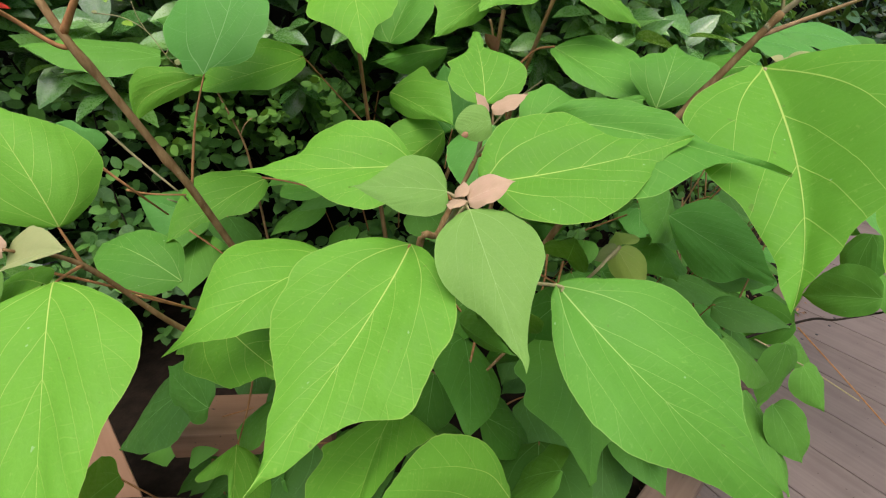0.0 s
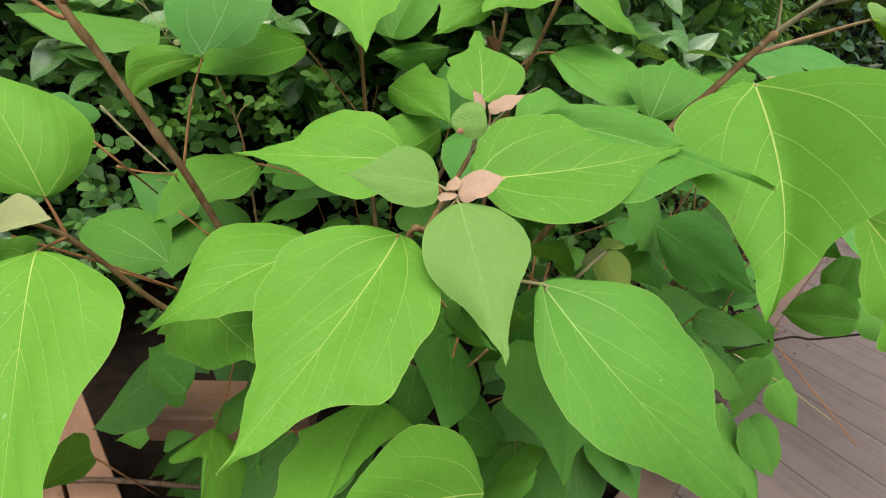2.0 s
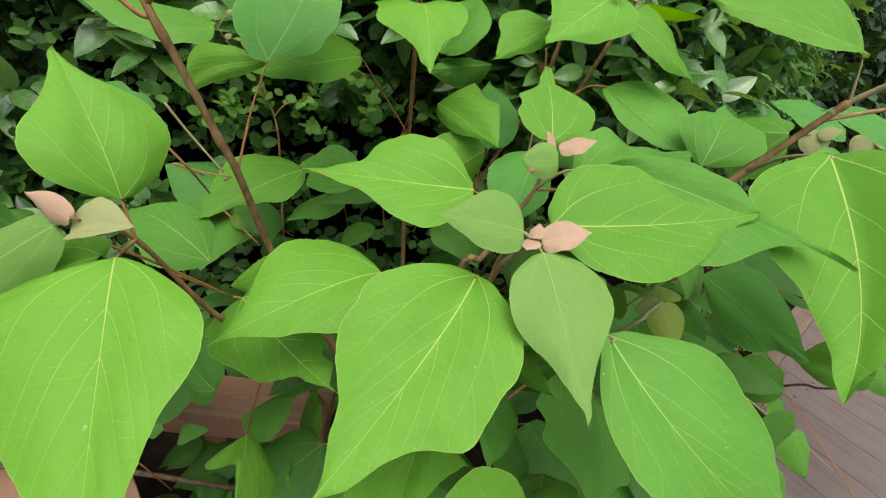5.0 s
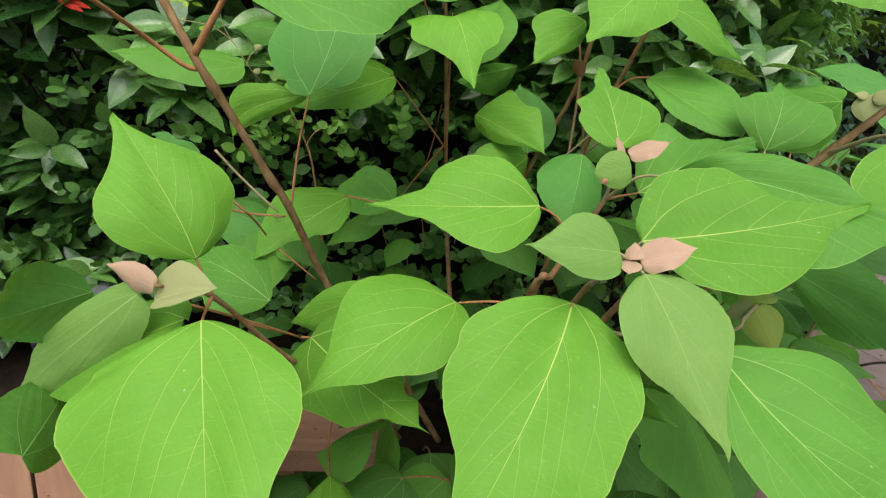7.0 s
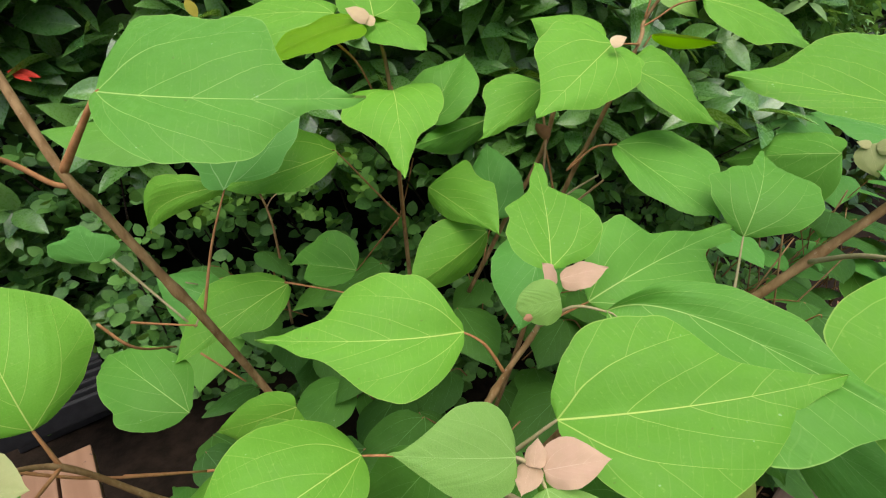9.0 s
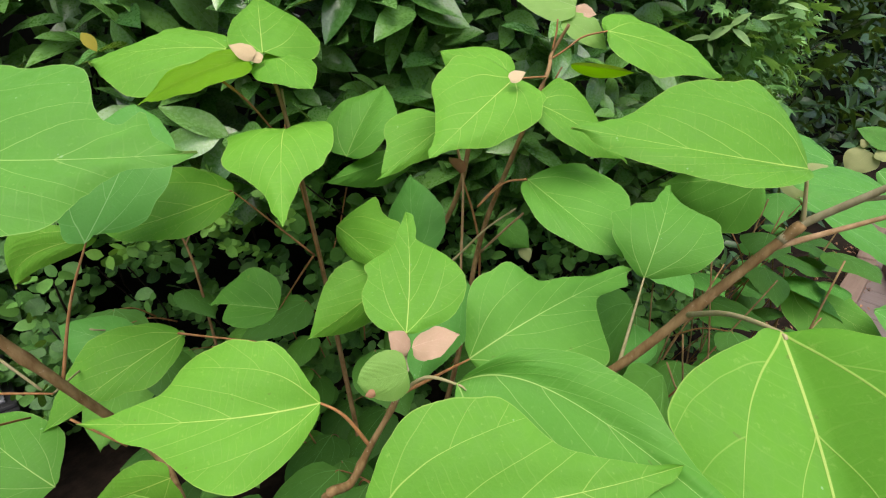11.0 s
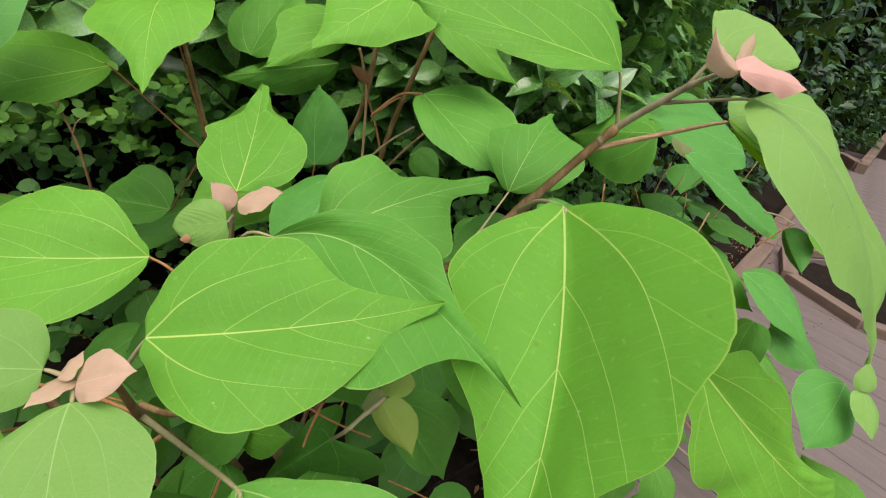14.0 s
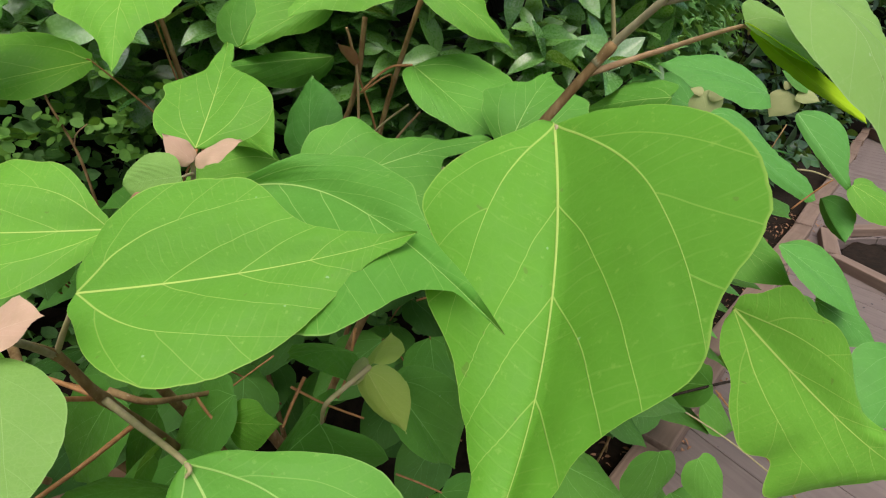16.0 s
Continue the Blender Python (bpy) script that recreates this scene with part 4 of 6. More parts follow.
leaf(tall_shoot, (-0.391, 0.809, 0.800), (-0.548, 0.741, 0.816), (-0.439, 0.721, 0.784), (-0.495, 0.832, 0.825), material=DEEP, nu=28, nv=7)
leaf(main_shoot, (0.064, 0.324, 0.746), (0.094, 0.321, 0.760), (0.072, 0.333, 0.760), (0.076, 0.313, 0.748), material=PINK, nu=20, nv=5, wave=0.045)
leaf(main_shoot, (0.059, 0.323, 0.749), (0.062, 0.336, 0.755), (0.055, 0.330, 0.749), (0.065, 0.326, 0.753), material=PINK, nu=20, nv=5, wave=0.045)
leaf(main_shoot, (0.059, 0.328, 0.746), (0.052, 0.310, 0.745), (0.050, 0.324, 0.745), (0.063, 0.319, 0.747), material=PINK, nu=20, nv=5, wave=0.045)
leaf(centre_shoot, (0.090, 0.455, 0.782), (0.121, 0.452, 0.794), (0.103, 0.466, 0.791), (0.104, 0.443, 0.782), material=PINK, nu=20, nv=5, wave=0.045)
leaf(centre_shoot, (0.088, 0.455, 0.779), (0.075, 0.452, 0.796), (0.086, 0.461, 0.789), (0.080, 0.447, 0.782), material=PINK, nu=20, nv=5, wave=0.045)
leaf(centre_shoot, (0.0884, 0.4388, 0.7752), (0.0572, 0.4335, 0.7702), (0.0699, 0.4427, 0.7868), (0.0767, 0.4297, 0.7588), material=YOUNG, foot=(0.0845, 0.4598, 0.770), stalk=SHOOT_BARK, thick=0.0010, nu=28, nv=7, left_line=(0.6, 0.82, 0.94, 1, 1, 0.97, 0.9, 0.78, 0.62, 0.4, 0.22), right_line=(0.6, 0.82, 0.94, 1, 1, 0.97, 0.9, 0.78, 0.62, 0.4, 0.22))
# brown scar of the round leaf, laid on it as a tiny blade
leaf(centre_shoot, (0.0690, 0.4300, 0.7655), (0.0625, 0.4290, 0.7640), (0.0655, 0.4312, 0.7672), (0.0668, 0.4288, 0.7625), material=LITTER, nu=10, nv=3)
leaf(left_shoot, (-0.252, 0.318, 0.711), (-0.286, 0.326, 0.722), (-0.268, 0.320, 0.706), (-0.262, 0.324, 0.725), material=PINK, nu=20, nv=5, wave=0.045)
leaf(left_shoot, (-0.254, 0.318, 0.700), (-0.210, 0.320, 0.712), (-0.242, 0.335, 0.723), (-0.234, 0.302, 0.708), material=OLIVE, nu=16, nv=5)
leaf(left_shoot, (-0.265, 0.321, 0.704), (-0.387, 0.313, 0.601), (-0.288, 0.308, 0.652), (-0.338, 0.323, 0.671), material=YOUNG)
leaf(right_shoot, (0.3715, 0.4270, 0.9067), (0.4190, 0.4320, 0.9018), (0.3966, 0.4453, 0.9137), (0.3995, 0.4262, 0.8975), material=ROSE, nu=28, nv=6, wave=0.045, bulge=0.05)
leaf(right_shoot, (0.3740, 0.4290, 0.9055), (0.3490, 0.4253, 0.9250), (0.3545, 0.4262, 0.9060), (0.3690, 0.4390, 0.9150), material=PINK, nu=28, nv=6, wave=0.03, bulge=0.05, bow=(-0.003, -0.003, -0.003))
leaf(left_shoot, (-0.241, 0.325, 0.681), (-0.349, 0.307, 0.615), (-0.273, 0.276, 0.660), (-0.306, 0.353, 0.667))
leaf(crown, (0.294, 0.955, 0.944), (0.375, 0.902, 0.934), (0.343, 0.966, 0.945), (0.340, 0.961, 0.925), material=BACKLIT)
leaf(right_shoot, (0.3796, 0.4420, 0.9097), (0.3896, 0.4535, 0.9268), (0.3815, 0.4475, 0.9190), (0.3900, 0.4480, 0.9165), material=PINK, nu=20, nv=5, wave=0.03)
leaf(crown, (0.274, 0.878, 1.015), (0.182, 0.885, 1.032), (0.235, 0.854, 0.999), (0.245, 0.901, 1.051), material=PALE)
leaf(crown, (0.260, 0.869, 1.000), (0.315, 0.850, 0.962), (0.299, 0.873, 1.003), (0.266, 0.841, 0.978), material=PALE)
leaf(crown, (0.272, 0.884, 1.007), (0.302, 0.874, 1.005), (0.286, 0.886, 1.019), (0.279, 0.871, 1.000), material=PINK, nu=20, nv=5, wave=0.045)
leaf(crown, (0.186, 0.821, 0.933), (0.097, 0.867, 0.961), (0.133, 0.821, 0.912), (0.170, 0.865, 0.966))
leaf(crown, (0.178, 0.743, 0.932), (0.196, 0.749, 0.940), (0.181, 0.749, 0.941), (0.188, 0.741, 0.930), material=PEACH, nu=16, nv=5)
leaf(back_shoot, (-0.098, 0.737, 0.956), (-0.124, 0.734, 0.966), (-0.109, 0.728, 0.952), (-0.105, 0.743, 0.967), material=PEACH, nu=20, nv=5, wave=0.05)
leaf(back_shoot, (-0.091, 0.739, 0.952), (-0.110, 0.738, 0.956), (-0.099, 0.734, 0.949), (-0.097, 0.743, 0.960), material=PEACH, nu=20, nv=5, wave=0.045)
leaf(crown, (0.675, 0.957, 0.785), (0.690, 0.933, 0.735), (0.703, 0.940, 0.777), (0.660, 0.956, 0.757), material=OLIVE, nu=20, nv=5)
leaf(crown, (0.681, 0.947, 0.780), (0.710, 0.930, 0.798), (0.691, 0.950, 0.797), (0.693, 0.931, 0.776), material=OLIVE, nu=16, nv=5)
leaf(crown, (0.675, 0.953, 0.784), (0.657, 0.963, 0.788), (0.672, 0.960, 0.792), (0.666, 0.953, 0.779), material=OLIVE, nu=16, nv=5)
leaf(crown, (1.037, 1.232, 0.763), (1.005, 1.235, 0.710), (1.048, 1.212, 0.731), (1.002, 1.253, 0.759), material=OLIVE, nu=20, nv=5)
leaf(crown, (1.040, 1.222, 0.763), (1.076, 1.193, 0.754), (1.062, 1.218, 0.774), (1.044, 1.204, 0.748), material=OLIVE, nu=16, nv=5)
leaf(crown, (1.030, 1.236, 0.773), (1.019, 1.246, 0.788), (1.032, 1.238, 0.783), (1.020, 1.240, 0.773), material=OLIVE, nu=16, nv=5)
leaf(crown, (1.078, 1.224, 0.771), (1.020, 1.271, 0.809), (1.035, 1.221, 0.776), (1.077, 1.250, 0.809), material=DEEP, nu=28, nv=7)
leaf(crown, (0.063, 0.830, 0.683), (0.050, 0.929, 0.779), (0.012, 0.878, 0.704), (0.106, 0.856, 0.734), material=COOL)
leaf(crown, (0.211, 0.997, 0.672), (0.260, 0.979, 0.631), (0.248, 0.997, 0.676), (0.209, 0.984, 0.637), material=DEEP, nu=28, nv=7)
leaf(crown, (0.249, 0.987, 0.630), (0.260, 0.975, 0.604), (0.265, 0.984, 0.625), (0.242, 0.982, 0.617), material=OLIVE, nu=16, nv=5)
leaf(crown, (0.354, 0.732, 0.657), (0.255, 0.653, 0.604), (0.336, 0.702, 0.590), (0.287, 0.703, 0.677), material=DEEP, nu=28, nv=7)
leaf(main_shoot, (0.084, 0.456, 0.590), (0.018, 0.462, 0.513), (0.074, 0.424, 0.557), (0.040, 0.487, 0.572), material=DEEP, nu=28, nv=7)
leaf(main_shoot, (-0.001, 0.449, 0.596), (-0.059, 0.447, 0.498), (0.003, 0.416, 0.550), (-0.059, 0.466, 0.571), material=DEEP, nu=28, nv=7)
leaf(main_shoot, (0.106, 0.347, 0.627), (0.088, 0.300, 0.685), (0.120, 0.310, 0.658), (0.074, 0.343, 0.644), material=DEEP, nu=28, nv=7)
leaf(main_shoot, (0.180, 0.470, 0.623), (0.156, 0.382, 0.690), (0.147, 0.452, 0.651), (0.186, 0.420, 0.642), material=DEEP, nu=28, nv=7)
leaf(main_shoot, (-0.019, 0.510, 0.516), (0.008, 0.423, 0.532), (-0.007, 0.476, 0.489), (-0.019, 0.475, 0.553), material=DEEP, nu=28, nv=7)
leaf(main_shoot, (0.253, 0.446, 0.491), (0.312, 0.455, 0.427), (0.292, 0.464, 0.487), (0.254, 0.447, 0.447), material=DEEP, nu=28, nv=7)
leaf(crown, (0.199, 0.396, 0.674), (0.184, 0.405, 0.657), (0.192, 0.391, 0.665), (0.193, 0.407, 0.673), material=OLIVE, nu=16, nv=5)
leaf(crown, (0.203, 0.395, 0.679), (0.211, 0.433, 0.673), (0.196, 0.410, 0.669), (0.220, 0.405, 0.681), material=SHOOT)
leaf(main_shoot, (0.062, 0.388, 0.604), (0.093, 0.282, 0.652), (0.079, 0.360, 0.640), (0.073, 0.346, 0.611), material=DEEP, nu=28, nv=7)
leaf(main_shoot, (0.070, 0.432, 0.550), (0.069, 0.306, 0.543), (0.106, 0.389, 0.523), (0.037, 0.380, 0.569), material=DEEP, nu=28, nv=7)
leaf(main_shoot, (0.039, 0.386, 0.542), (0.030, 0.378, 0.458), (0.061, 0.371, 0.512), (0.008, 0.390, 0.510), material=DEEP, nu=28, nv=7)
leaf(main_shoot, (0.086, 0.378, 0.494), (0.150, 0.417, 0.402), (0.115, 0.423, 0.472), (0.107, 0.361, 0.451), material=DEEP, nu=28, nv=7)
leaf(main_shoot, (0.154, 0.319, 0.489), (0.114, 0.371, 0.383), (0.117, 0.306, 0.447), (0.155, 0.373, 0.456), material=DEEP, nu=28, nv=7)
leaf(crown, (0.668, 0.984, 0.275), (0.656, 0.842, 0.251), (0.712, 0.934, 0.242), (0.606, 0.936, 0.271), material=DEEP, nu=28, nv=7)
leaf(crown, (0.755, 0.960, 0.293), (0.670, 0.860, 0.242), (0.748, 0.926, 0.227), (0.686, 0.931, 0.311), material=DEEP, nu=28, nv=7)
leaf(crown, (0.768, 0.821, 0.245), (0.867, 0.828, 0.161), (0.821, 0.860, 0.231), (0.787, 0.786, 0.196), material=DEEP, nu=28, nv=7)
leaf(crown, (0.579, 0.648, 0.267), (0.609, 0.520, 0.161), (0.639, 0.628, 0.195), (0.529, 0.570, 0.233), material=DEEP, nu=28, nv=7)
leaf(crown, (0.301, 0.549, 0.612), (0.278, 0.427, 0.622), (0.326, 0.504, 0.603), (0.252, 0.509, 0.610), material=DEEP, nu=28, nv=7)
leaf(crown, (0.853, 0.818, 0.491), (0.818, 0.775, 0.374), (0.843, 0.756, 0.462), (0.836, 0.848, 0.436), material=DEEP, nu=28, nv=7)
leaf(crown, (1.012, 0.716, 0.437), (1.007, 0.657, 0.382), (1.041, 0.696, 0.413), (0.980, 0.694, 0.422), material=PALE)
leaf(crown, (1.010, 0.712, 0.439), (1.016, 0.739, 0.484), (0.993, 0.725, 0.456), (1.032, 0.719, 0.455), material=PALE)
leaf(crown, (0.991, 0.613, 0.293), (1.006, 0.731, 0.256), (0.954, 0.653, 0.265), (1.036, 0.660, 0.282), material=DEEP, nu=28, nv=7)
leaf(crown, (1.131, 1.090, 0.602), (1.237, 1.028, 0.532), (1.208, 1.097, 0.598), (1.136, 1.034, 0.550), material=LEAF)
leaf(crown, (0.879, 1.126, 0.477), (1.011, 0.989, 0.406), (0.989, 1.114, 0.478), (0.874, 1.032, 0.413), material=CALM, nu=28, nv=7)
leaf(crown, (0.952, 0.877, 0.365), (1.053, 0.835, 0.283), (1.021, 0.896, 0.347), (0.957, 0.827, 0.313), material=DEEP, nu=28, nv=7)
leaf(crown, (-0.304, 0.243, 0.635), (-0.374, 0.350, 0.594), (-0.347, 0.274, 0.644), (-0.319, 0.286, 0.597), material=DEEP, nu=28, nv=7)
leaf(crown, (-0.126, 0.400, 0.491), (-0.203, 0.437, 0.405), (-0.155, 0.374, 0.451), (-0.144, 0.447, 0.455), material=DEEP, nu=28, nv=7)
leaf(crown, (-0.111, 0.438, 0.456), (-0.136, 0.443, 0.348), (-0.107, 0.407, 0.417), (-0.136, 0.470, 0.416), material=DEEP, nu=28, nv=7)
leaf(crown, (-0.286, 0.357, 0.431), (-0.242, 0.265, 0.506), (-0.284, 0.339, 0.477), (-0.263, 0.316, 0.450), material=DEEP, nu=28, nv=7)
leaf(crown, (-0.247, 0.462, 0.417), (-0.342, 0.543, 0.413), (-0.298, 0.479, 0.382), (-0.268, 0.504, 0.452), material=DEEP, nu=28, nv=7)
leaf(crown, (-0.115, 0.353, 0.429), (-0.180, 0.380, 0.337), (-0.149, 0.387, 0.404), (-0.130, 0.339, 0.387), material=DEEP, nu=28, nv=7)
leaf(crown, (0.130, 0.830, 0.806), (0.111, 0.815, 0.832), (0.116, 0.825, 0.813), (0.131, 0.820, 0.825), material=RUST, nu=16, nv=5, droop=0.2)
leaf(tall_shoot, (-0.396, 0.854, 0.785), (-0.387, 0.859, 0.792), (-0.396, 0.856, 0.791), (-0.389, 0.856, 0.784), material=OLIVE, nu=16, nv=5)
leaf(tall_shoot, (-0.393, 0.860, 0.823), (-0.382, 0.865, 0.827), (-0.391, 0.863, 0.828), (-0.387, 0.861, 0.820), material=OLIVE, nu=16, nv=5)
leaf(tall_shoot, (-0.375, 0.919, 0.850), (-0.445, 0.918, 0.851), (-0.401, 0.903, 0.825), (-0.401, 0.942, 0.864), material=DEEP, nu=28, nv=7)
leaf(tall_shoot, (-0.472, 0.811, 0.859), (-0.479, 0.810, 0.862), (-0.473, 0.812, 0.863), (-0.475, 0.810, 0.858), material=OLIVE, nu=16, nv=5)
leaf(tall_shoot, (-0.400, 0.606, 0.700), (-0.416, 0.615, 0.741), (-0.453, 0.602, 0.717), (-0.384, 0.625, 0.723), material=COOL, bites=((1, 0.78, 0.4, 0.14),), nu=28, nv=7, left_line=(0.5, 0.75, 0.9, 1, 1, 0.95, 0.9, 0.8, 0.7, 0.5, 0.4), right_line=(0.5, 0.8, 1, 1, 0.95, 0.9, 0.7, 0.4, 0.3, 0.2, 0.15))
leaf(left_shoot, (-0.376, 0.402, 0.646), (-0.332, 0.278, 0.704), (-0.355, 0.338, 0.642), (-0.383, 0.365, 0.694), material=COOL)
stalk(tall_shoot, [(-0.287, 0.492, 0.829), (-0.297, 0.485, 0.832), (-0.317, 0.474, 0.852), (-0.318, 0.439, 0.871), (-0.324, 0.396, 0.897)], 0.0024, material=STALK)
stalk(left_shoot, [(-0.263, 0.445, 0.732), (-0.243, 0.451, 0.706), (-0.263, 0.519, 0.655)], 0.0013, material=STALK)
stalk(left_shoot, [(-0.279, 0.356, 0.677), (-0.237, 0.378, 0.646), (-0.207, 0.444, 0.575)], 0.0013, material=STALK)
stalk(left_shoot, [(-0.236, 0.395, 0.627), (-0.207, 0.444, 0.575)], 0.0011, material=STALK)
stalk(tall_shoot, [(-0.266, 0.555, 0.619), (-0.228, 0.566, 0.572)], 0.0013, material=STALK)
stalk(tall_shoot, [(-0.430, 0.785, 0.573), (-0.398, 0.794, 0.557), (-0.245, 0.529, 0.673)], 0.0014, material=GREEN_STALK)
stalk(tall_shoot, [(-0.207, 0.659, 0.653), (-0.173, 0.664, 0.645), (-0.128, 0.684, 0.625)], 0.0014, material=STALK)
stalk(crown, [(0.208, 0.760, 0.816), (0.179, 0.759, 0.811), (0.148, 0.751, 0.783), (0.180, 0.800, 0.800), (0.169, 0.830, 0.755)], 0.0015, material=STALK)
stalk(crown, [(0.142, 0.845, 0.864), (0.139, 0.845, 0.843), (0.132, 0.848, 0.797), (0.117, 0.855, 0.748), (0.096, 0.862, 0.701), (0.075, 0.870, 0.644), (0.029, 0.880, 0.522)], 0.0034, 0.0042, BARK, "side_stem")
stalk(crown, [(0.120, 0.830, 0.851), (0.124, 0.833, 0.836), (0.131, 0.838, 0.797), (0.132, 0.835, 0.750), (0.131, 0.830, 0.667), (0.131, 0.830, 0.593)], 0.0018, 0.0020, TAN_STALK)
stalk(crown, [(0.130, 0.840, 0.797), (0.139, 0.845, 0.771), (0.148, 0.850, 0.741), (0.158, 0.855, 0.696), (0.161, 0.860, 0.657), (0.162, 0.870, 0.569)], 0.0016, 0.0020)
stalk(crown, [(0.203, 0.800, 0.765), (0.167, 0.805, 0.736), (0.133, 0.810, 0.698), (0.107, 0.815, 0.668)], 0.0014, 0.0018, GREEN_STALK)
stalk(crown, [(0.217, 0.820, 0.752), (0.193, 0.830, 0.723), (0.161, 0.855, 0.676)], 0.0016, 0.0020, TAN_STALK)
stalk(back_shoot, [(-0.095, 1.096, 0.710), (-0.109, 1.071, 0.639), (-0.127, 1.041, 0.575)], 0.0016, material=STALK)
stalk(back_shoot, [(-0.138, 0.729, 0.933), (-0.114, 0.737, 0.909), (-0.103, 0.778, 0.868)], 0.0016, material=STALK)
stalk(back_shoot, [(-0.088, 0.778, 0.920), (-0.086, 0.776, 0.890)], 0.0015, material=GREEN_STALK)
stalk(centre_shoot, [(0.063, 0.830, 0.683), (0.056, 0.837, 0.651), (0.050, 0.819, 0.617)], 0.0012, material=STALK)
stalk(main_shoot, [(0.043, 0.408, 0.612), (0.024, 0.381, 0.604), (0.014, 0.353, 0.607)], 0.0019, material=STALK)
stalk(main_shoot, [(0.025, 0.414, 0.633), (0.046, 0.418, 0.620), (0.053, 0.458, 0.587), (0.064, 0.489, 0.565)], 0.0026, material=BARK)
stalk(main_shoot, [(0.053, 0.458, 0.587), (0.067, 0.450, 0.571), (0.076, 0.449, 0.565), (0.078, 0.452, 0.566)], 0.0012, material=STALK)
stalk(main_shoot, [(-0.020, 0.415, 0.643), (-0.005, 0.420, 0.632), (0.029, 0.429, 0.611)], 0.0012, material=STALK)
stalk(main_shoot, [(0.087, 0.539, 0.561), (0.053, 0.508, 0.545), (0.047, 0.496, 0.536)], 0.0009, material=STALK)
stalk(main_shoot, [(0.142, 0.423, 0.632), (0.165, 0.420, 0.620), (0.193, 0.416, 0.611)], 0.0010, material=STALK)
stalk(main_shoot, [(0.157, 0.408, 0.655), (0.151, 0.394, 0.643), (0.148, 0.385, 0.635)], 0.0012, material=STALK)
stalk(main_shoot, [(0.201, 0.396, 0.676), (0.187, 0.386, 0.668), (0.177, 0.378, 0.662), (0.163, 0.416, 0.606)], 0.0018, material=GREEN_STALK)
stalk(main_shoot, [(0.213, 0.458, 0.499), (0.233, 0.453, 0.495), (0.255, 0.446, 0.491)], 0.0010, material=STALK)
stalk(main_shoot, [(0.080, 0.407, 0.568), (0.073, 0.390, 0.547), (0.063, 0.374, 0.529)], 0.0014, material=STALK)
stalk(main_shoot, [(0.111, 0.405, 0.554), (0.085, 0.391, 0.534), (0.063, 0.381, 0.522), (0.051, 0.390, 0.531), (0.037, 0.394, 0.536)], 0.0016, material=BARK)
stalk(main_shoot, [(0.171, 0.521, 0.611), (0.166, 0.502, 0.576), (0.158, 0.491, 0.555)], 0.0014, material=STALK)
stalk(crown, [(0.241, 0.839, 0.963), (0.244, 0.838, 0.983), (0.244, 0.837, 0.998)], 0.0014, material=STALK)
stalk(crown, [(0.240, 0.840, 0.952), (0.256, 0.835, 0.963), (0.276, 0.829, 0.978), (0.302, 0.820, 0.984)], 0.0014, material=STALK)
stalk(crown, [(0.252, 0.857, 0.928), (0.259, 0.855, 0.943)], 0.0012, material=STALK)
stalk(right_shoot, [(0.366, 0.463, 0.890), (0.371, 0.461, 0.902), (0.377, 0.460, 0.9135)], 0.0016, 0.0011, SHOOT_BARK)
stalk(right_shoot, [(0.225, 0.562, 0.616), (0.271, 0.555, 0.640)], 0.0012, material=STALK)
stalk(crown, [(0.786, 1.147, 0.678), (0.767, 1.135, 0.602), (0.759, 1.110, 0.529)], 0.0016, material=BARK)
stalk(crown, [(0.839, 1.165, 0.647), (0.818, 1.156, 0.581), (0.794, 1.138, 0.501)], 0.0016, material=BARK)
stalk(crown, [(0.730, 1.158, 0.606), (0.748, 1.131, 0.562), (0.754, 1.107, 0.516)], 0.0014, material=STALK)
stalk(low_shoot, [(0.764, 0.813, 0.701), (0.779, 0.800, 0.702), (0.796, 0.783, 0.697)], 0.0014, material=GREEN_STALK)
stalk(low_shoot, [(0.784, 0.817, 0.639), (0.802, 0.811, 0.669), (0.816, 0.804, 0.691)], 0.0014, material=STALK)
stalk(tall_shoot, [(-0.308, 0.528, 0.746), (-0.288, 0.531, 0.718), (-0.249, 0.526, 0.680)], 0.0015, material=GREEN_STALK)
stalk(tall_shoot, [(-0.297, 0.513, 0.686), (-0.279, 0.525, 0.677), (-0.242, 0.528, 0.675)], 0.0013, material=STALK)
stalk(main_shoot, [(-0.186, 0.473, 0.460), (-0.188, 0.445, 0.432), (-0.170, 0.379, 0.449)], 0.0013, material=STALK)
stalk(left_shoot, [(-0.288, 0.355, 0.430), (-0.262, 0.352, 0.410), (-0.311, 0.446, 0.232)], 0.0010, material=STALK)
stalk(left_shoot, [(-0.307, 0.574, 0.281), (-0.260, 0.599, 0.278), (-0.233, 0.647, 0.253)], 0.0011, material=STALK)
stalk(tall_shoot, [(-0.474, 0.804, 0.860), (-0.441, 0.822, 0.853), (-0.416, 0.833, 0.833), (-0.395, 0.839, 0.792), (-0.380, 0.863, 0.761)], 0.0008, material=GREEN_STALK)
stalk(tall_shoot, [(-0.416, 0.833, 0.833), (-0.424, 0.831, 0.853), (-0.427, 0.830, 0.876)], 0.0007, material=GREEN_STALK)
stalk(tall_shoot, [(-0.404, 0.847, 0.799), (-0.396, 0.852, 0.814), (-0.385, 0.857, 0.824)], 0.0007, material=GREEN_STALK)
stalk(tall_shoot, [(-0.385, 0.955, 0.745), (-0.378, 0.950, 0.715), (-0.345, 0.935, 0.640), (-0.335, 0.930, 0.560), (-0.330, 0.930, 0.40)], 0.0016, 0.0028, BARK, "side_stem")
stalk(tall_shoot, [(-0.348, 0.936, 0.648), (-0.330, 0.925, 0.672), (-0.305, 0.920, 0.690)], 0.0012, 0.0008, TAN_STALK)
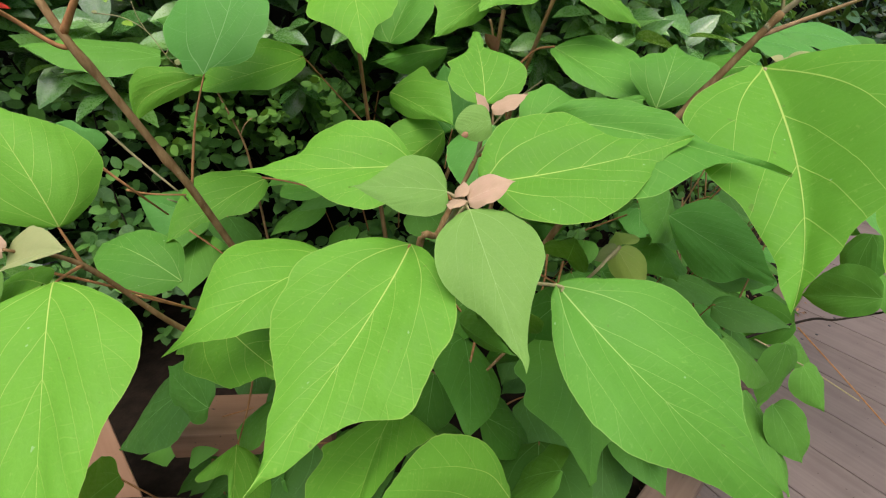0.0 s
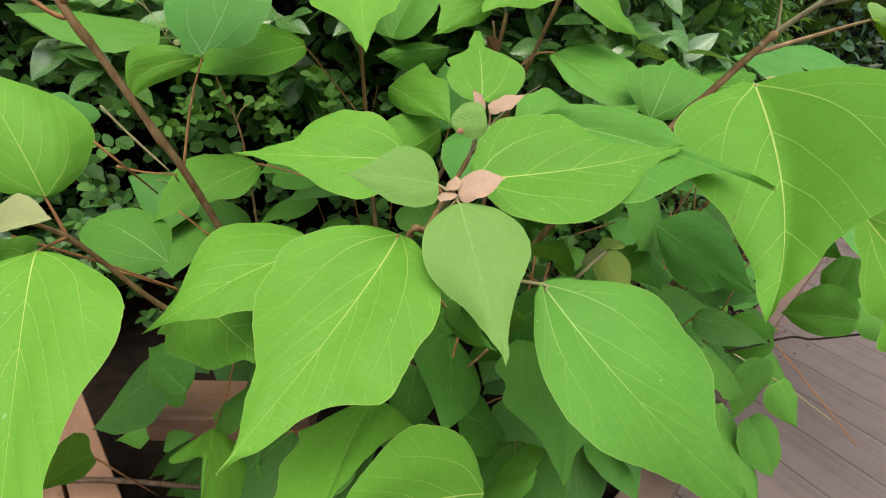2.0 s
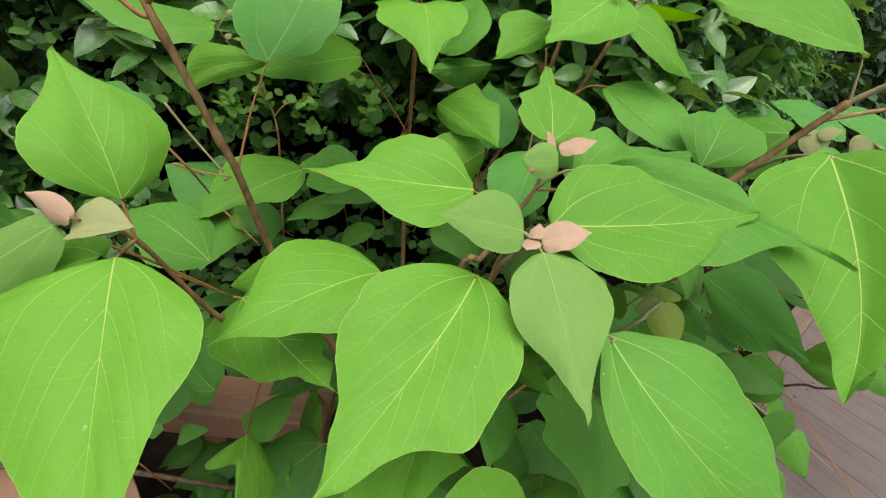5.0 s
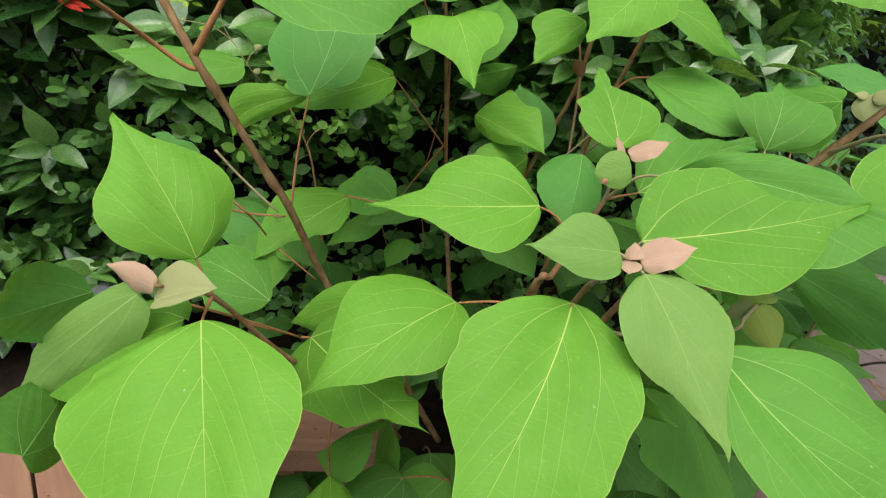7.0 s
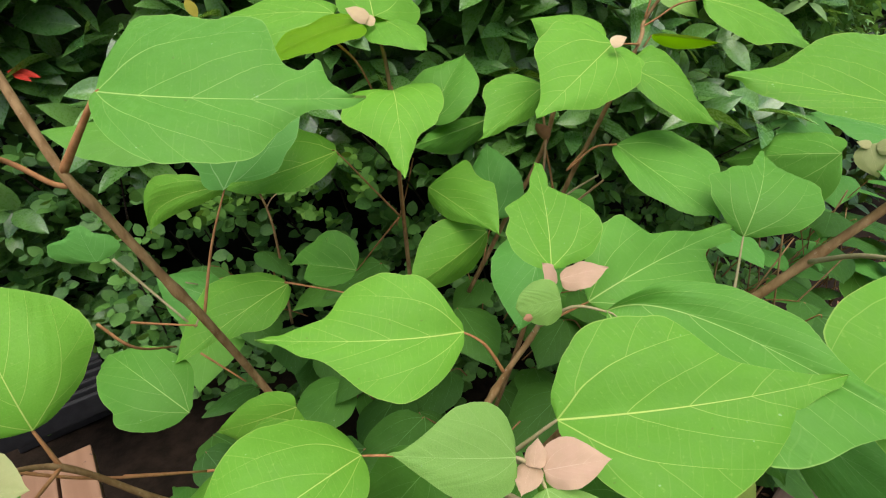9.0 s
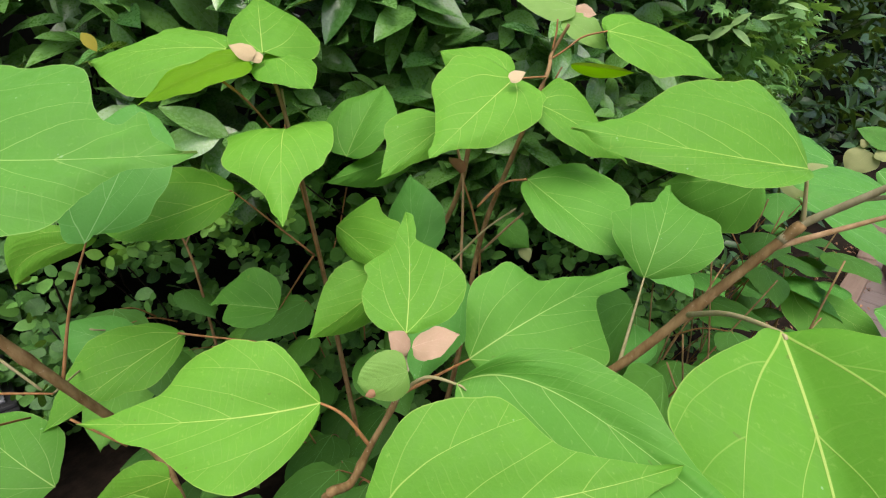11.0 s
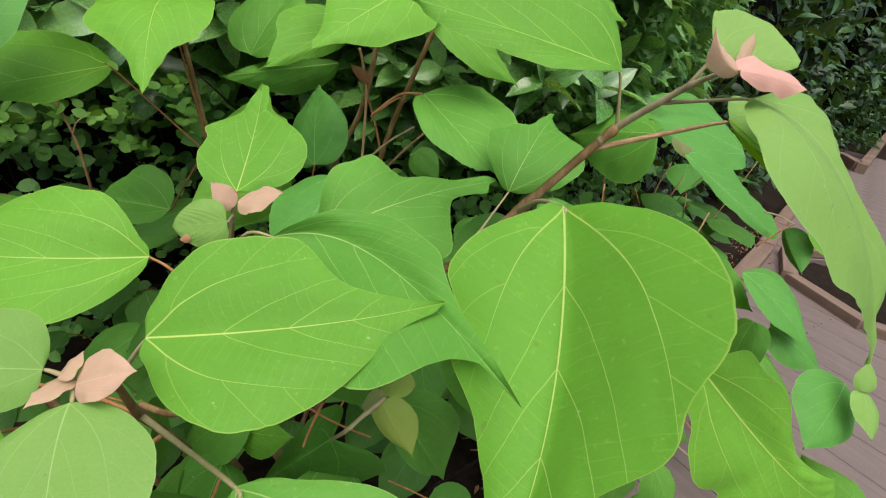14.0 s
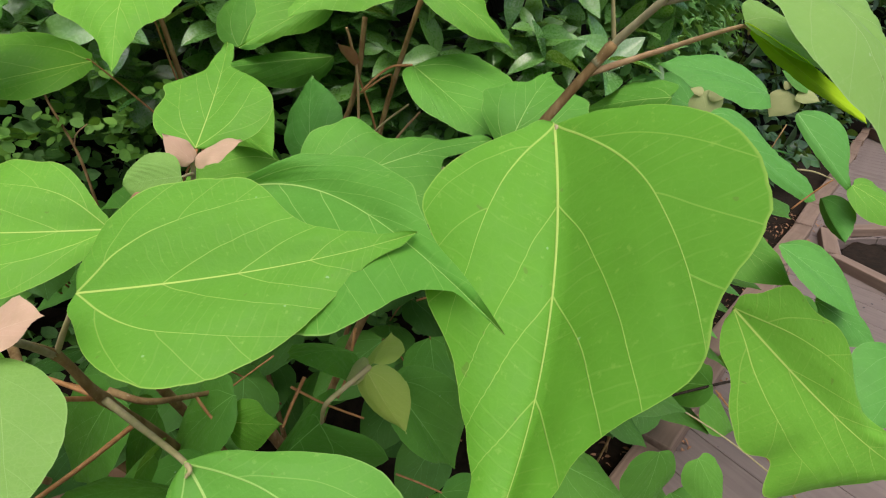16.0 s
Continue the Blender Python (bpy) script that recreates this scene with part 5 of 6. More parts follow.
stalk(left_shoot, [(-0.52, 0.40, 0.300), (-0.36, 0.42, 0.298), (-0.23, 0.46, 0.235), (-0.10, 0.56, 0.10)], 0.0040, 0.0030, DARK_BARK, "side_stem")

# lower leaves of the shrub, most with its shade put into their colour
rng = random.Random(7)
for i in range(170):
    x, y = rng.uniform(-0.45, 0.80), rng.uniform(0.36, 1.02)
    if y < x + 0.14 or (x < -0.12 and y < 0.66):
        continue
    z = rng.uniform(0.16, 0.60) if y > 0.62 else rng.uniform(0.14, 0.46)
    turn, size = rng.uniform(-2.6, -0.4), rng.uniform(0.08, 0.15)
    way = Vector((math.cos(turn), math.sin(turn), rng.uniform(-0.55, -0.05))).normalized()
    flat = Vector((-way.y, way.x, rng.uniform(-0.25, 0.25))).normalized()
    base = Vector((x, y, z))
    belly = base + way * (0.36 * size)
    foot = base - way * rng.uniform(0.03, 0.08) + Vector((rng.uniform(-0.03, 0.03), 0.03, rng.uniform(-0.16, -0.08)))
    leaf(trunk, base, base + way * size, belly + flat * (0.38 * size), belly - flat * (0.38 * size), SHADED_LEAF if i % 4 else DEEP, foot=foot, sag=0.01, thick=0.0013, nu=14, nv=4, wave=0.03)

# low leaves between bench and stems, the dark there put into their colour
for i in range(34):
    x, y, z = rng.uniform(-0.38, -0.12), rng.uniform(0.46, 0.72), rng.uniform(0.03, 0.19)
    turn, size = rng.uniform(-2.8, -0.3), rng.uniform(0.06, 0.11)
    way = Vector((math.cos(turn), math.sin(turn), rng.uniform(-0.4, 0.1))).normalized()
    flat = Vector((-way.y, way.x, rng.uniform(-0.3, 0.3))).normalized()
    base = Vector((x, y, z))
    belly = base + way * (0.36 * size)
    leaf(trunk, base, base + way * size, belly + flat * (0.36 * size), belly - flat * (0.36 * size), SHADED_LEAF, foot=base + Vector((0.03, 0.04, -z - 0.03)), nu=14, nv=4)

# more of the same growth between the bed's edge and the hedge
for i in range(70):
    x = rng.uniform(0.42, 1.15)
    y, z = x + rng.uniform(0.16, 0.52), rng.uniform(0.16, 0.66)
    turn, size = rng.uniform(-2.3, -0.3), rng.uniform(0.08, 0.14)
    way = Vector((math.cos(turn), math.sin(turn), rng.uniform(-0.5, 0.0))).normalized()
    flat = Vector((-way.y, way.x, rng.uniform(-0.25, 0.25))).normalized()
    base = Vector((x, y, z))
    belly = base + way * (0.36 * size)
    foot = base - way * rng.uniform(0.03, 0.08) + Vector((rng.uniform(-0.03, 0.03), 0.04, rng.uniform(-0.2, -0.1)))
    leaf(low_shoot, base, base + way * size, belly + flat * (0.37 * size), belly - flat * (0.37 * size), COOL if i % 2 else SHADED_LEAF, foot=foot, sag=0.01, nu=14, nv=4)
for i in range(16):
    x = rng.uniform(0.45, 1.0)
    y = x + rng.uniform(0.22, 0.5)
    stalk(low_shoot, [(x, y, -0.03), (x + rng.uniform(-0.04, 0.04), y - 0.02, 0.3), (x + rng.uniform(-0.1, 0.1), y - rng.uniform(0.0, 0.1), rng.uniform(0.5, 0.72))], 0.0024, 0.0013, BARK, "side_stem")


# ---- deck, bed and hedge ----
def box(bm, size, at=(0, 0, 0), bevel=0.0):
    """A block with softened edges."""
    made = bmesh.ops.create_cube(bm, size=1)["verts"]
    bmesh.ops.scale(bm, vec=size, verts=made)
    bmesh.ops.translate(bm, vec=at, verts=made)
    if bevel:
        bmesh.ops.bevel(bm, geom=[e for e in bm.edges if e.verts[0] in made], offset=bevel, segments=2, profile=0.6, affect="EDGES")
    return bm


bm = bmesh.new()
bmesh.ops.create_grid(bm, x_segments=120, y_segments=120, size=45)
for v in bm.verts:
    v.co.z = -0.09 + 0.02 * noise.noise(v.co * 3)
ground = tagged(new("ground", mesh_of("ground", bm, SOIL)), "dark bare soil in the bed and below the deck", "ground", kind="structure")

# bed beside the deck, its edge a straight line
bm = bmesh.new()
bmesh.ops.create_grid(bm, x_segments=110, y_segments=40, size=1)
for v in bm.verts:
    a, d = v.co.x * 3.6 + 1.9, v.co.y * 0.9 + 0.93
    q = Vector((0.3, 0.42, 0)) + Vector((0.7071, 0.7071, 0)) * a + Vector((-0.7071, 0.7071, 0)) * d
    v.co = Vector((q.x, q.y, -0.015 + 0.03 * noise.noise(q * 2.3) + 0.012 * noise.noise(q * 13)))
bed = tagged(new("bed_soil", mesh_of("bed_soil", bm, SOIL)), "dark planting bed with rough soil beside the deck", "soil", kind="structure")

# deck boards
BOARD, GAP, THICK = 0.1435, 0.0025, 0.028
along = Vector((0.5, -0.866, 0.0))
across = Vector((0.866, 0.5, 0.0))
turn = math.atan2(along.y, along.x)
PIT = Vector((2.52, 1.84, 0.0))
PIT_R = 0.44
deck = tagged(new("deck"), "weathered grey-brown timber deck of long boards", "deck", kind="structure")
board_meshes = {}


def deck_board(offset, start, end):
    size = round(end - start, 2)
    if size < 0.08:
        return
    key = size
    if key not in board_meshes:
        bm = box(bmesh.new(), (size, BOARD, THICK), bevel=0.003)
        board_meshes[key] = mesh_of("deck_board", bm, DECK, smooth=False)
    ob = new("deck_board", board_meshes[key])
    ob.parent = deck
    mid = across * offset + along * (start + size / 2)
    ob.matrix_basis = pose(mid.x, mid.y, -THICK / 2, 0, 0, math.degrees(turn))


for i in range(-22, 46):
    n = 1.275 + (BOARD + GAP) * i + BOARD / 2
    # the board runs from the bed's edge towards the viewer
    start = ((n * across.x + 0.11) - n * across.y) / (along.y - along.x)
    end = start + (3.4 if i < 25 else 4.6)
    away = n - PIT.dot(across)
    if abs(away) < PIT_R:
        half = math.sqrt(PIT_R ** 2 - away ** 2)
        centre = PIT.dot(along)
        deck_board(n, start, centre - half)
        deck_board(n, centre + half, end)
    else:
        deck_board(n, start, end)

# screw heads in two rows across the boards
bm = bmesh.new()
for i in range(-4, 16):
    for row in (0.05, -0.42, -0.90):
        for side in (0.028, 0.112):
            q = across * (1.275 + (BOARD + GAP) * i + side) + along * (row + rng.uniform(-0.008, 0.008))
            if q.y < q.x + 0.08:
                made = bmesh.ops.create_cone(bm, cap_ends=True, segments=8, radius1=0.0042, radius2=0.0036, depth=0.0014)["verts"]
                bmesh.ops.translate(bm, vec=(q.x, q.y, 0.0004), verts=made)
tagged(part("screw_heads", bm, LAMP_BLACK, deck), kind="stuff")

# pale timbers along the bed's edge
edging_meshes = []
for k, size in enumerate((0.62, 0.44, 0.85)):
    bm = box(bmesh.new(), (size, 0.075, 0.05), bevel=0.006)
    for v in bm.verts:
        v.co.z += 0.004 * noise.noise(v.co * 5 + Vector((k, 0, 0)))
    edging_meshes.append(mesh_of("edging_timber", bm, EDGING, smooth=False))
edging = tagged(new("bed_edging"), "pale worn timbers laid end to end along the bed", "edging", kind="structure")
run, k = 0.15, 0
while run < 7.5:
    size = (0.62, 0.44, 0.85)[k % 3]
    q = Vector((0.0, 0.13, 0)) + Vector((0.7071, 0.7071, 0)) * (run + size / 2 + 0.3)
    ob = new("edging_timber", edging_meshes[k % 3])
    ob.parent = edging
    ob.matrix_basis = pose(q.x, q.y, 0.025, rng.uniform(-4, 4), 0, 45 + rng.uniform(-2, 2))
    run += size + 0.015
    k += 1

# the bed steps out farther along
for (x0, y0), (x1, y1) in (((4.80, 4.52), (8.4, 7.80)), ((4.84, 4.60), (5.02, 5.05))):
    size = math.hypot(x1 - x0, y1 - y0)
    ob = new("edging_timber", mesh_of("edging_timber", box(bmesh.new(), (size, 0.09, 0.10), bevel=0.006), EDGING, smooth=False))
    ob.parent = edging
    ob.matrix_basis = pose((x0 + x1) / 2, (y0 + y1) / 2, 0.05, 0, 0, math.degrees(math.atan2(y1 - y0, x1 - x0)))

# tree pit in the deck, framed by short boards
pit = tagged(new("pit_frame"), "eight-sided timber frame round a bare soil pit in the deck", "edging", kind="structure")
side = 2 * PIT_R * math.tan(math.pi / 8)
kerb = mesh_of("frame_board", box(bmesh.new(), (side - 0.004, 0.062, 0.045), bevel=0.005), EDGING, smooth=False)
inner = mesh_of("frame_lining", box(bmesh.new(), (side - 0.05, 0.018, 0.06), bevel=0.003), DECK, smooth=False)
for i in range(8):
    a = math.radians(45 * i + 9)
    for data, name, r, z in ((kerb, "frame_board", PIT_R + 0.012, 0.0195), (inner, "frame_lining", PIT_R - 0.035, -0.030)):
        ob = new(name, data)
        ob.parent = pit
        ob.matrix_basis = pose(PIT.x + math.cos(a) * r, PIT.y + math.sin(a) * r, z, 0, 0, 45 * i + 9 + 90)
bm = bmesh.new()
bmesh.ops.create_circle(bm, cap_ends=True, segments=40, radius=PIT_R - 0.045)
bmesh.ops.subdivide_edges(bm, edges=bm.edges, cuts=1)
bmesh.ops.triangulate(bm, faces=bm.faces)
bmesh.ops.subdivide_edges(bm, edges=bm.edges, cuts=3)
for v in bm.verts:
    v.co += PIT
    v.co.z = -0.025 + 0.035 * noise.noise(v.co * 9) + 0.012 * noise.noise(v.co * 30)
tagged(new("pit_soil", mesh_of("pit_soil", bm, SOIL)), "rough dark soil with roots in the pit", "soil", kind="structure")


# ---- hedge ----
def blade_template(nu, nv, shape, fold=0.25, droop=0.2):
    """A small leaf along +x, one long, as vertices, faces and map."""
    verts, uvs, faces = [], [], []
    for i in range(nu + 1):
        u = i / nu
        w = shape(u)
        for j in range(-nv, nv + 1):
            v = j / nv
            verts.append((u, v * w, fold * abs(v) * w - droop * u * u))
            uvs.append((u, v * w))
    m = 2 * nv + 1
    for i in range(nu):
        for j in range(2 * nv):
            a = i * m + j
            faces.append((a, a + 1, a + m + 1, a + m))
    return np.array(verts), np.array(faces), np.array(uvs)


def oval(u):
    return 0.235 * math.sin(math.pi * min(1.0, u ** 0.85)) ** 0.85 + 0.003


def roundish(u):
    return 0.36 * math.sin(math.pi * u ** 0.9) ** 0.6 + 0.003


def palmate(lobes=5):
    """A small leaf with pointed lobes spread round its foot, as vertices, faces and map."""
    rim = [(0.0, 0.0, 0.0)]
    for k in range(lobes):
        a = (k - (lobes - 1) / 2) * 1.05
        reach = 0.78 - 0.13 * abs(k - (lobes - 1) / 2)
        for turn, r in ((-0.36, 0.50), (0.0, 1.0), (0.36, 0.50)):
            q = 0.25 + reach * r * math.cos(a + turn), reach * r * math.sin(a + turn)
            rim.append((*q, -0.12 * r * r + 0.05 * abs(turn)))
    verts = [(0.25, 0.0, 0.03), *rim]
    faces = [(0, i, i % len(rim) + 1) for i in range(1, len(rim) + 1)]
    return np.array(verts), np.array(faces), np.array([v[:2] for v in verts])


def turned(ways, ups):
    """Frames from directions and rough normals."""
    x = ways / np.linalg.norm(ways, axis=1, keepdims=True)
    y = np.cross(ups, x)
    y /= np.linalg.norm(y, axis=1, keepdims=True) + 1e-9
    z = np.cross(x, y)
    return np.stack([x, y, z], axis=2)


def scatter(name, template, at, ways, ups, sizes, material):
    """Many leaves joined in one mesh."""
    verts, faces, uvs = template
    frames = turned(ways, ups)
    v = np.einsum("nij,kj->nki", frames, verts) * sizes[:, None, None] + at[:, None, :]
    f = faces[None] + (np.arange(len(at)) * len(verts))[:, None, None]
    data = bpy.data.meshes.new(name)
    data.from_pydata(v.reshape(-1, 3), [], f.reshape(-1, faces.shape[1]).tolist())
    layer = data.uv_layers.new()
    layer.data.foreach_set("uv", np.tile(uvs[faces.ravel()], (len(at), 1)).ravel())
    data.shade_smooth()
    data.materials.append(material)
    return new(name, data)


FACE = ((-2.6, 0.72), (-1.2, 0.98), (-0.45, 1.04), (0.10, 1.10), (0.62, 1.24), (1.05, 1.70), (1.60, 2.28), (3.0, 3.65), (4.75, 5.15), (5.35, 5.25), (8.3, 8.05), (10.5, 5.2))


def face_point(s):
    """A place on the hedge's foot line, s metres along it, and the way out of the hedge."""
    for (x0, y0), (x1, y1) in zip(FACE, FACE[1:]):
        d = math.hypot(x1 - x0, y1 - y0)
        if s <= d or (x1, y1) == FACE[-1]:
            return np.array((x0 + (x1 - x0) * s / d, y0 + (y1 - y0) * s / d, 0.0)), np.array(((y1 - y0) / d, -(x1 - x0) / d, 0.0))
        s -= d


def clusters(count, s0, s1, z0, z1, each, reach, size, depth, seed, lump=0.12):
    """Twigs with leaves round them, all over a stretch of the hedge."""
    g = np.random.default_rng(seed)
    at, ways, ups, sizes = [], [], [], []
    for _ in range(count):
        s, z = g.uniform(s0, s1), g.uniform(z0, z1)
        q, out = face_point(s)
        bulge = lump * noise.noise(Vector((s * 2.2, z * 2.2, 3.3))) + 0.5 * lump * noise.noise(Vector((s * 6, z * 6, 1.3)))
        q = q + out * (bulge - g.random() ** 1.5 * depth) + np.array((0, 0, z))
        stem = out * g.uniform(0.4, 1.0) + np.array((g.normal(0, 0.35), g.normal(0, 0.25), g.normal(0.25, 0.35)))
        stem /= np.linalg.norm(stem)
        flat = np.cross(stem, (0.2, 0.1, 1.0))
        flat /= np.linalg.norm(flat)
        lift = np.cross(flat, stem)
        for k in range(each):
            a = k * 2.4 + g.uniform(-0.4, 0.4)
            p = q + stem * (k / each) * reach
            w = stem * g.uniform(0.15, 0.9) + flat * math.cos(a) * 0.9 + lift * math.sin(a) * 0.6
            at.append(p)
            ways.append(w)
            ups.append(np.array((0, 0, 0.9)) + out * 0.7 + g.normal(0, 0.33, 3))
            sizes.append(size * g.uniform(0.6, 1.25))
    return np.array(at), np.array(ways), np.array(ups), np.array(sizes)


hedge = thing("hedge", "dense dark evergreen hedge of glossy pointed leaves", "hedge", (0.0, 1.6, -0.06))
BACK = Matrix.Translation(-hedge.location)


def in_hedge(ob, label=""):
    ob.parent = hedge
    ob.matrix_parent_inverse = BACK
    return tagged(ob, label, kind="stuff")


small_oval = blade_template(5, 2, oval)
in_hedge(scatter("foliage", small_oval, *clusters(470, 1.0, 2.75, 0.70, 1.40, 6, 0.09, 0.094, 0.30, 1), HEDGE_REST))
in_hedge(scatter("foliage", small_oval, *clusters(330, 2.6, 3.4, 0.60, 1.42, 6, 0.08, 0.072, 0.28, 12), HEDGE_REST))
in_hedge(scatter("low_foliage", small_oval, *clusters(190, 0.9, 1.7, 0.02, 0.62, 6, 0.09, 0.085, 0.30, 14), HEDGE_REST))
# farther stretch of the hedge, its leaves coloured dark to stand for shade
in_hedge(scatter("far_foliage", small_oval, *clusters(190, 3.9, 5.4, 0.02, 1.9, 6, 0.10, 0.10, 0.4, 2, 0.2), FAR_SHADED))
in_hedge(scatter("far_foliage", small_oval, *clusters(900, 5.4, 14.8, 0.02, 2.4, 6, 0.16, 0.14, 0.7, 13, 0.3), FAR_SHADED))
in_hedge(scatter("side_foliage", small_oval, *clusters(260, 0.0, 1.1, 0.02, 1.40, 6, 0.08, 0.085, 0.26, 3), HEDGE_REST))
# trailing plants with smaller leaves in front of the hedge
in_hedge(scatter("ivy", palmate(), *clusters(330, 3.25, 4.05, 0.72, 1.45, 6, 0.12, 0.050, 0.12, 4), IVY), "pale green trailing ivy with small pointed lobes")
in_hedge(scatter("round_foliage", blade_template(5, 2, roundish, 0.1, 0.1), *clusters(760, 1.5, 4.0, 0.02, 0.76, 7, 0.09, 0.034, 0.34, 5), LOW_REST), "dark low growth of small round leaves")
in_hedge(scatter("leaflet_spray", blade_template(4, 2, roundish, 0.1, 0.1), *clusters(24, 2.15, 2.45, 0.56, 0.78, 9, 0.09, 0.023, -0.12, 6, 0.02), LEAFLET), "bright feathered sprays of small leaflets")

# the leaves of the hedge that stand out singly
singles = []
for k in range(3):
    verts, faces, uvs = blade_template(8, 3, oval, 0.18 + 0.08 * k, 0.08 + 0.14 * k)
    data = bpy.data.meshes.new("hedge_leaf")
    data.from_pydata(verts.tolist(), [], faces.tolist())
    layer = data.uv_layers.new()
    layer.data.foreach_set("uv", uvs[faces.ravel()].ravel())
    data.shade_smooth()
    data.materials.append(HEDGE)
    singles.append(data)
at, ways, ups, sizes = clusters(50, 1.0, 3.3, 0.76, 1.30, 6, 0.06, 0.095, 0.0, 8)
frames = turned(ways, ups)
for i in range(len(at)):
    ob = new("hedge_leaf", singles[i % 3])
    ob.parent = hedge
    ob.matrix_parent_inverse = BACK
    m = Matrix(frames[i].tolist()).to_4x4()
    ob.matrix_basis = Matrix.Translation(at[i] + np.array((0.01, -0.03, 0))) @ m @ Matrix.Diagonal((sizes[i], sizes[i], sizes[i], 1))


def hedge_single(at, to, width, material, name="hedge_leaf", label="", fold=0.2, shape=oval):
    """One leaf of the hedge from its foot to its tip."""
    a, b = Vector(at), Vector(to)
    size = (b - a).length
    verts, faces, uvs = blade_template(8, 3, shape, fold, 0.08)
    data = bpy.data.meshes.new(name)
    data.from_pydata((verts * (1, width, 1)).tolist(), [], faces.tolist())
    layer = data.uv_layers.new()
    layer.data.foreach_set("uv", uvs[faces.ravel()].ravel())
    data.shade_smooth()
    data.materials.append(material)
    ob = tagged(new(name, data), label)
    ob.parent = hedge
    ob.matrix_parent_inverse = BACK
    m = Matrix(turned(np.array([b - a]), np.array([(0.1, -0.5, 0.85)]))[0].tolist()).to_4x4()
    ob.matrix_basis = Matrix.Translation(a) @ m @ Matrix.Diagonal((size, size, size, 1))
    return ob


# pale sprig, fading leaf and red flower that show against the dark
for a, b in (((0.613, 1.186, 0.989), (0.574, 1.207, 0.987)), ((0.609, 1.189, 0.983), (0.642, 1.169, 1.012)), ((0.638, 1.172, 1.007), (0.662, 1.156, 1.031)), ((0.642, 1.170, 1.003), (0.676, 1.150, 0.974)), ((0.611, 1.188, 0.979), (0.623, 1.182, 0.955)), ((0.675, 1.149, 1.017), (0.711, 1.125, 1.025)), ((0.676, 1.148, 1.019), (0.694, 1.138, 0.997)), ((0.694, 1.135, 1.041), (0.713, 1.120, 1.060)), ((0.702, 1.129, 1.041), (0.735, 1.107, 1.031))):
    hedge_single(a, b, 1.25, SPRIG)
hedge_single((-0.407, 0.907, 0.984), (-0.396, 0.914, 0.960), 1.5, SPOTTED, label="fading yellow leaf with brown spots")
hedge_single((-0.771, 0.950, 0.877), (-0.716, 0.950, 0.871), 0.75, RED, "flower", "red flower of the hedge")
hedge_single((-0.753, 0.940, 0.872), (-0.723, 0.940, 0.864), 0.8, RED, "flower", "red flower of the hedge")
hedge_single((-0.541, 0.950, 0.885), (-0.571, 0.940, 0.890), 1.0, GOLD_SPRIG)
hedge_single((-0.540, 0.945, 0.887), (-0.541, 0.935, 0.904), 1.1, GOLD_SPRIG)
hedge_single((-0.537, 0.940, 0.886), (-0.531, 0.930, 0.877), 1.3, GOLD_SPRIG)
hedge_single((-0.535, 0.945, 0.886), (-0.507, 0.935, 0.894), 0.9, GOLD_SPRIG)
hedge_single((-0.529, 0.945, 0.884), (-0.508, 0.940, 0.880), 0.9, GOLD_SPRIG)
hedge_single((-0.524, 0.950, 0.847), (-0.502, 0.940, 0.842), 1.4, GOLD_SPRIG)

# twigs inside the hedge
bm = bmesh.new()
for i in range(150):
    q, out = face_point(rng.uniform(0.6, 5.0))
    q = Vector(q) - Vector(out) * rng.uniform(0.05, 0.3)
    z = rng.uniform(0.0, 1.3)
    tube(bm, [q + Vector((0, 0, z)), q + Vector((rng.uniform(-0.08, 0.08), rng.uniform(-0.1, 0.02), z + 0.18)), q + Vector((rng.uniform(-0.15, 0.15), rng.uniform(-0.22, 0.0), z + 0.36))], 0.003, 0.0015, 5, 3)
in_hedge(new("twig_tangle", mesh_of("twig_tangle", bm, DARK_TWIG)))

# near-black sheet behind the hedge's leaves: painted shade that closes the view
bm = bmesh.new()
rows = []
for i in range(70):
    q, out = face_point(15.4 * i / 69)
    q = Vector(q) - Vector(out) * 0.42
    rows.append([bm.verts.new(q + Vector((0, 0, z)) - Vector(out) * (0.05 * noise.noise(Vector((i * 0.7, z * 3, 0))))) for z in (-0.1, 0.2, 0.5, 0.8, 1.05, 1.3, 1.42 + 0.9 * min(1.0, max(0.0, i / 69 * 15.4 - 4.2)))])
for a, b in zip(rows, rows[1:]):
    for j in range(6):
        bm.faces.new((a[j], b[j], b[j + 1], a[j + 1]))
part("hedge_shade_sheet", bm, GAP_SHADE, hedge).matrix_parent_inverse = BACK

# ---- small things ----
# dry litter on the deck's edge and in the bed
flake = blade_template(3, 1, oval, 0.5, 0.5)
g = np.random.default_rng(31)
count = 900
a, d = g.uniform(-0.1, 2.9, count), np.abs(g.normal(0.0, 0.09, count)) * g.choice((-0.35, 1.0, 1.0), count)
at = np.stack([0.30 + 0.7071 * a - 0.7071 * d, 0.42 + 0.7071 * a + 0.7071 * d, np.where(d > 0, 0.012, 0.004) + g.uniform(0, 0.008, count)], axis=1)
ways = g.normal(0, 1, (count, 3)) * (1, 1, 0.15)
litter = scatter("leaf_litter", flake, at, ways, np.array((0, 0, 1.0)) + g.normal(0, 0.3, (count, 3)), g.uniform(0.005, 0.022, count), LITTER)
tagged(litter, "brown dry leaf scraps lying along the deck's edge", "leaf litter", kind="stuff")

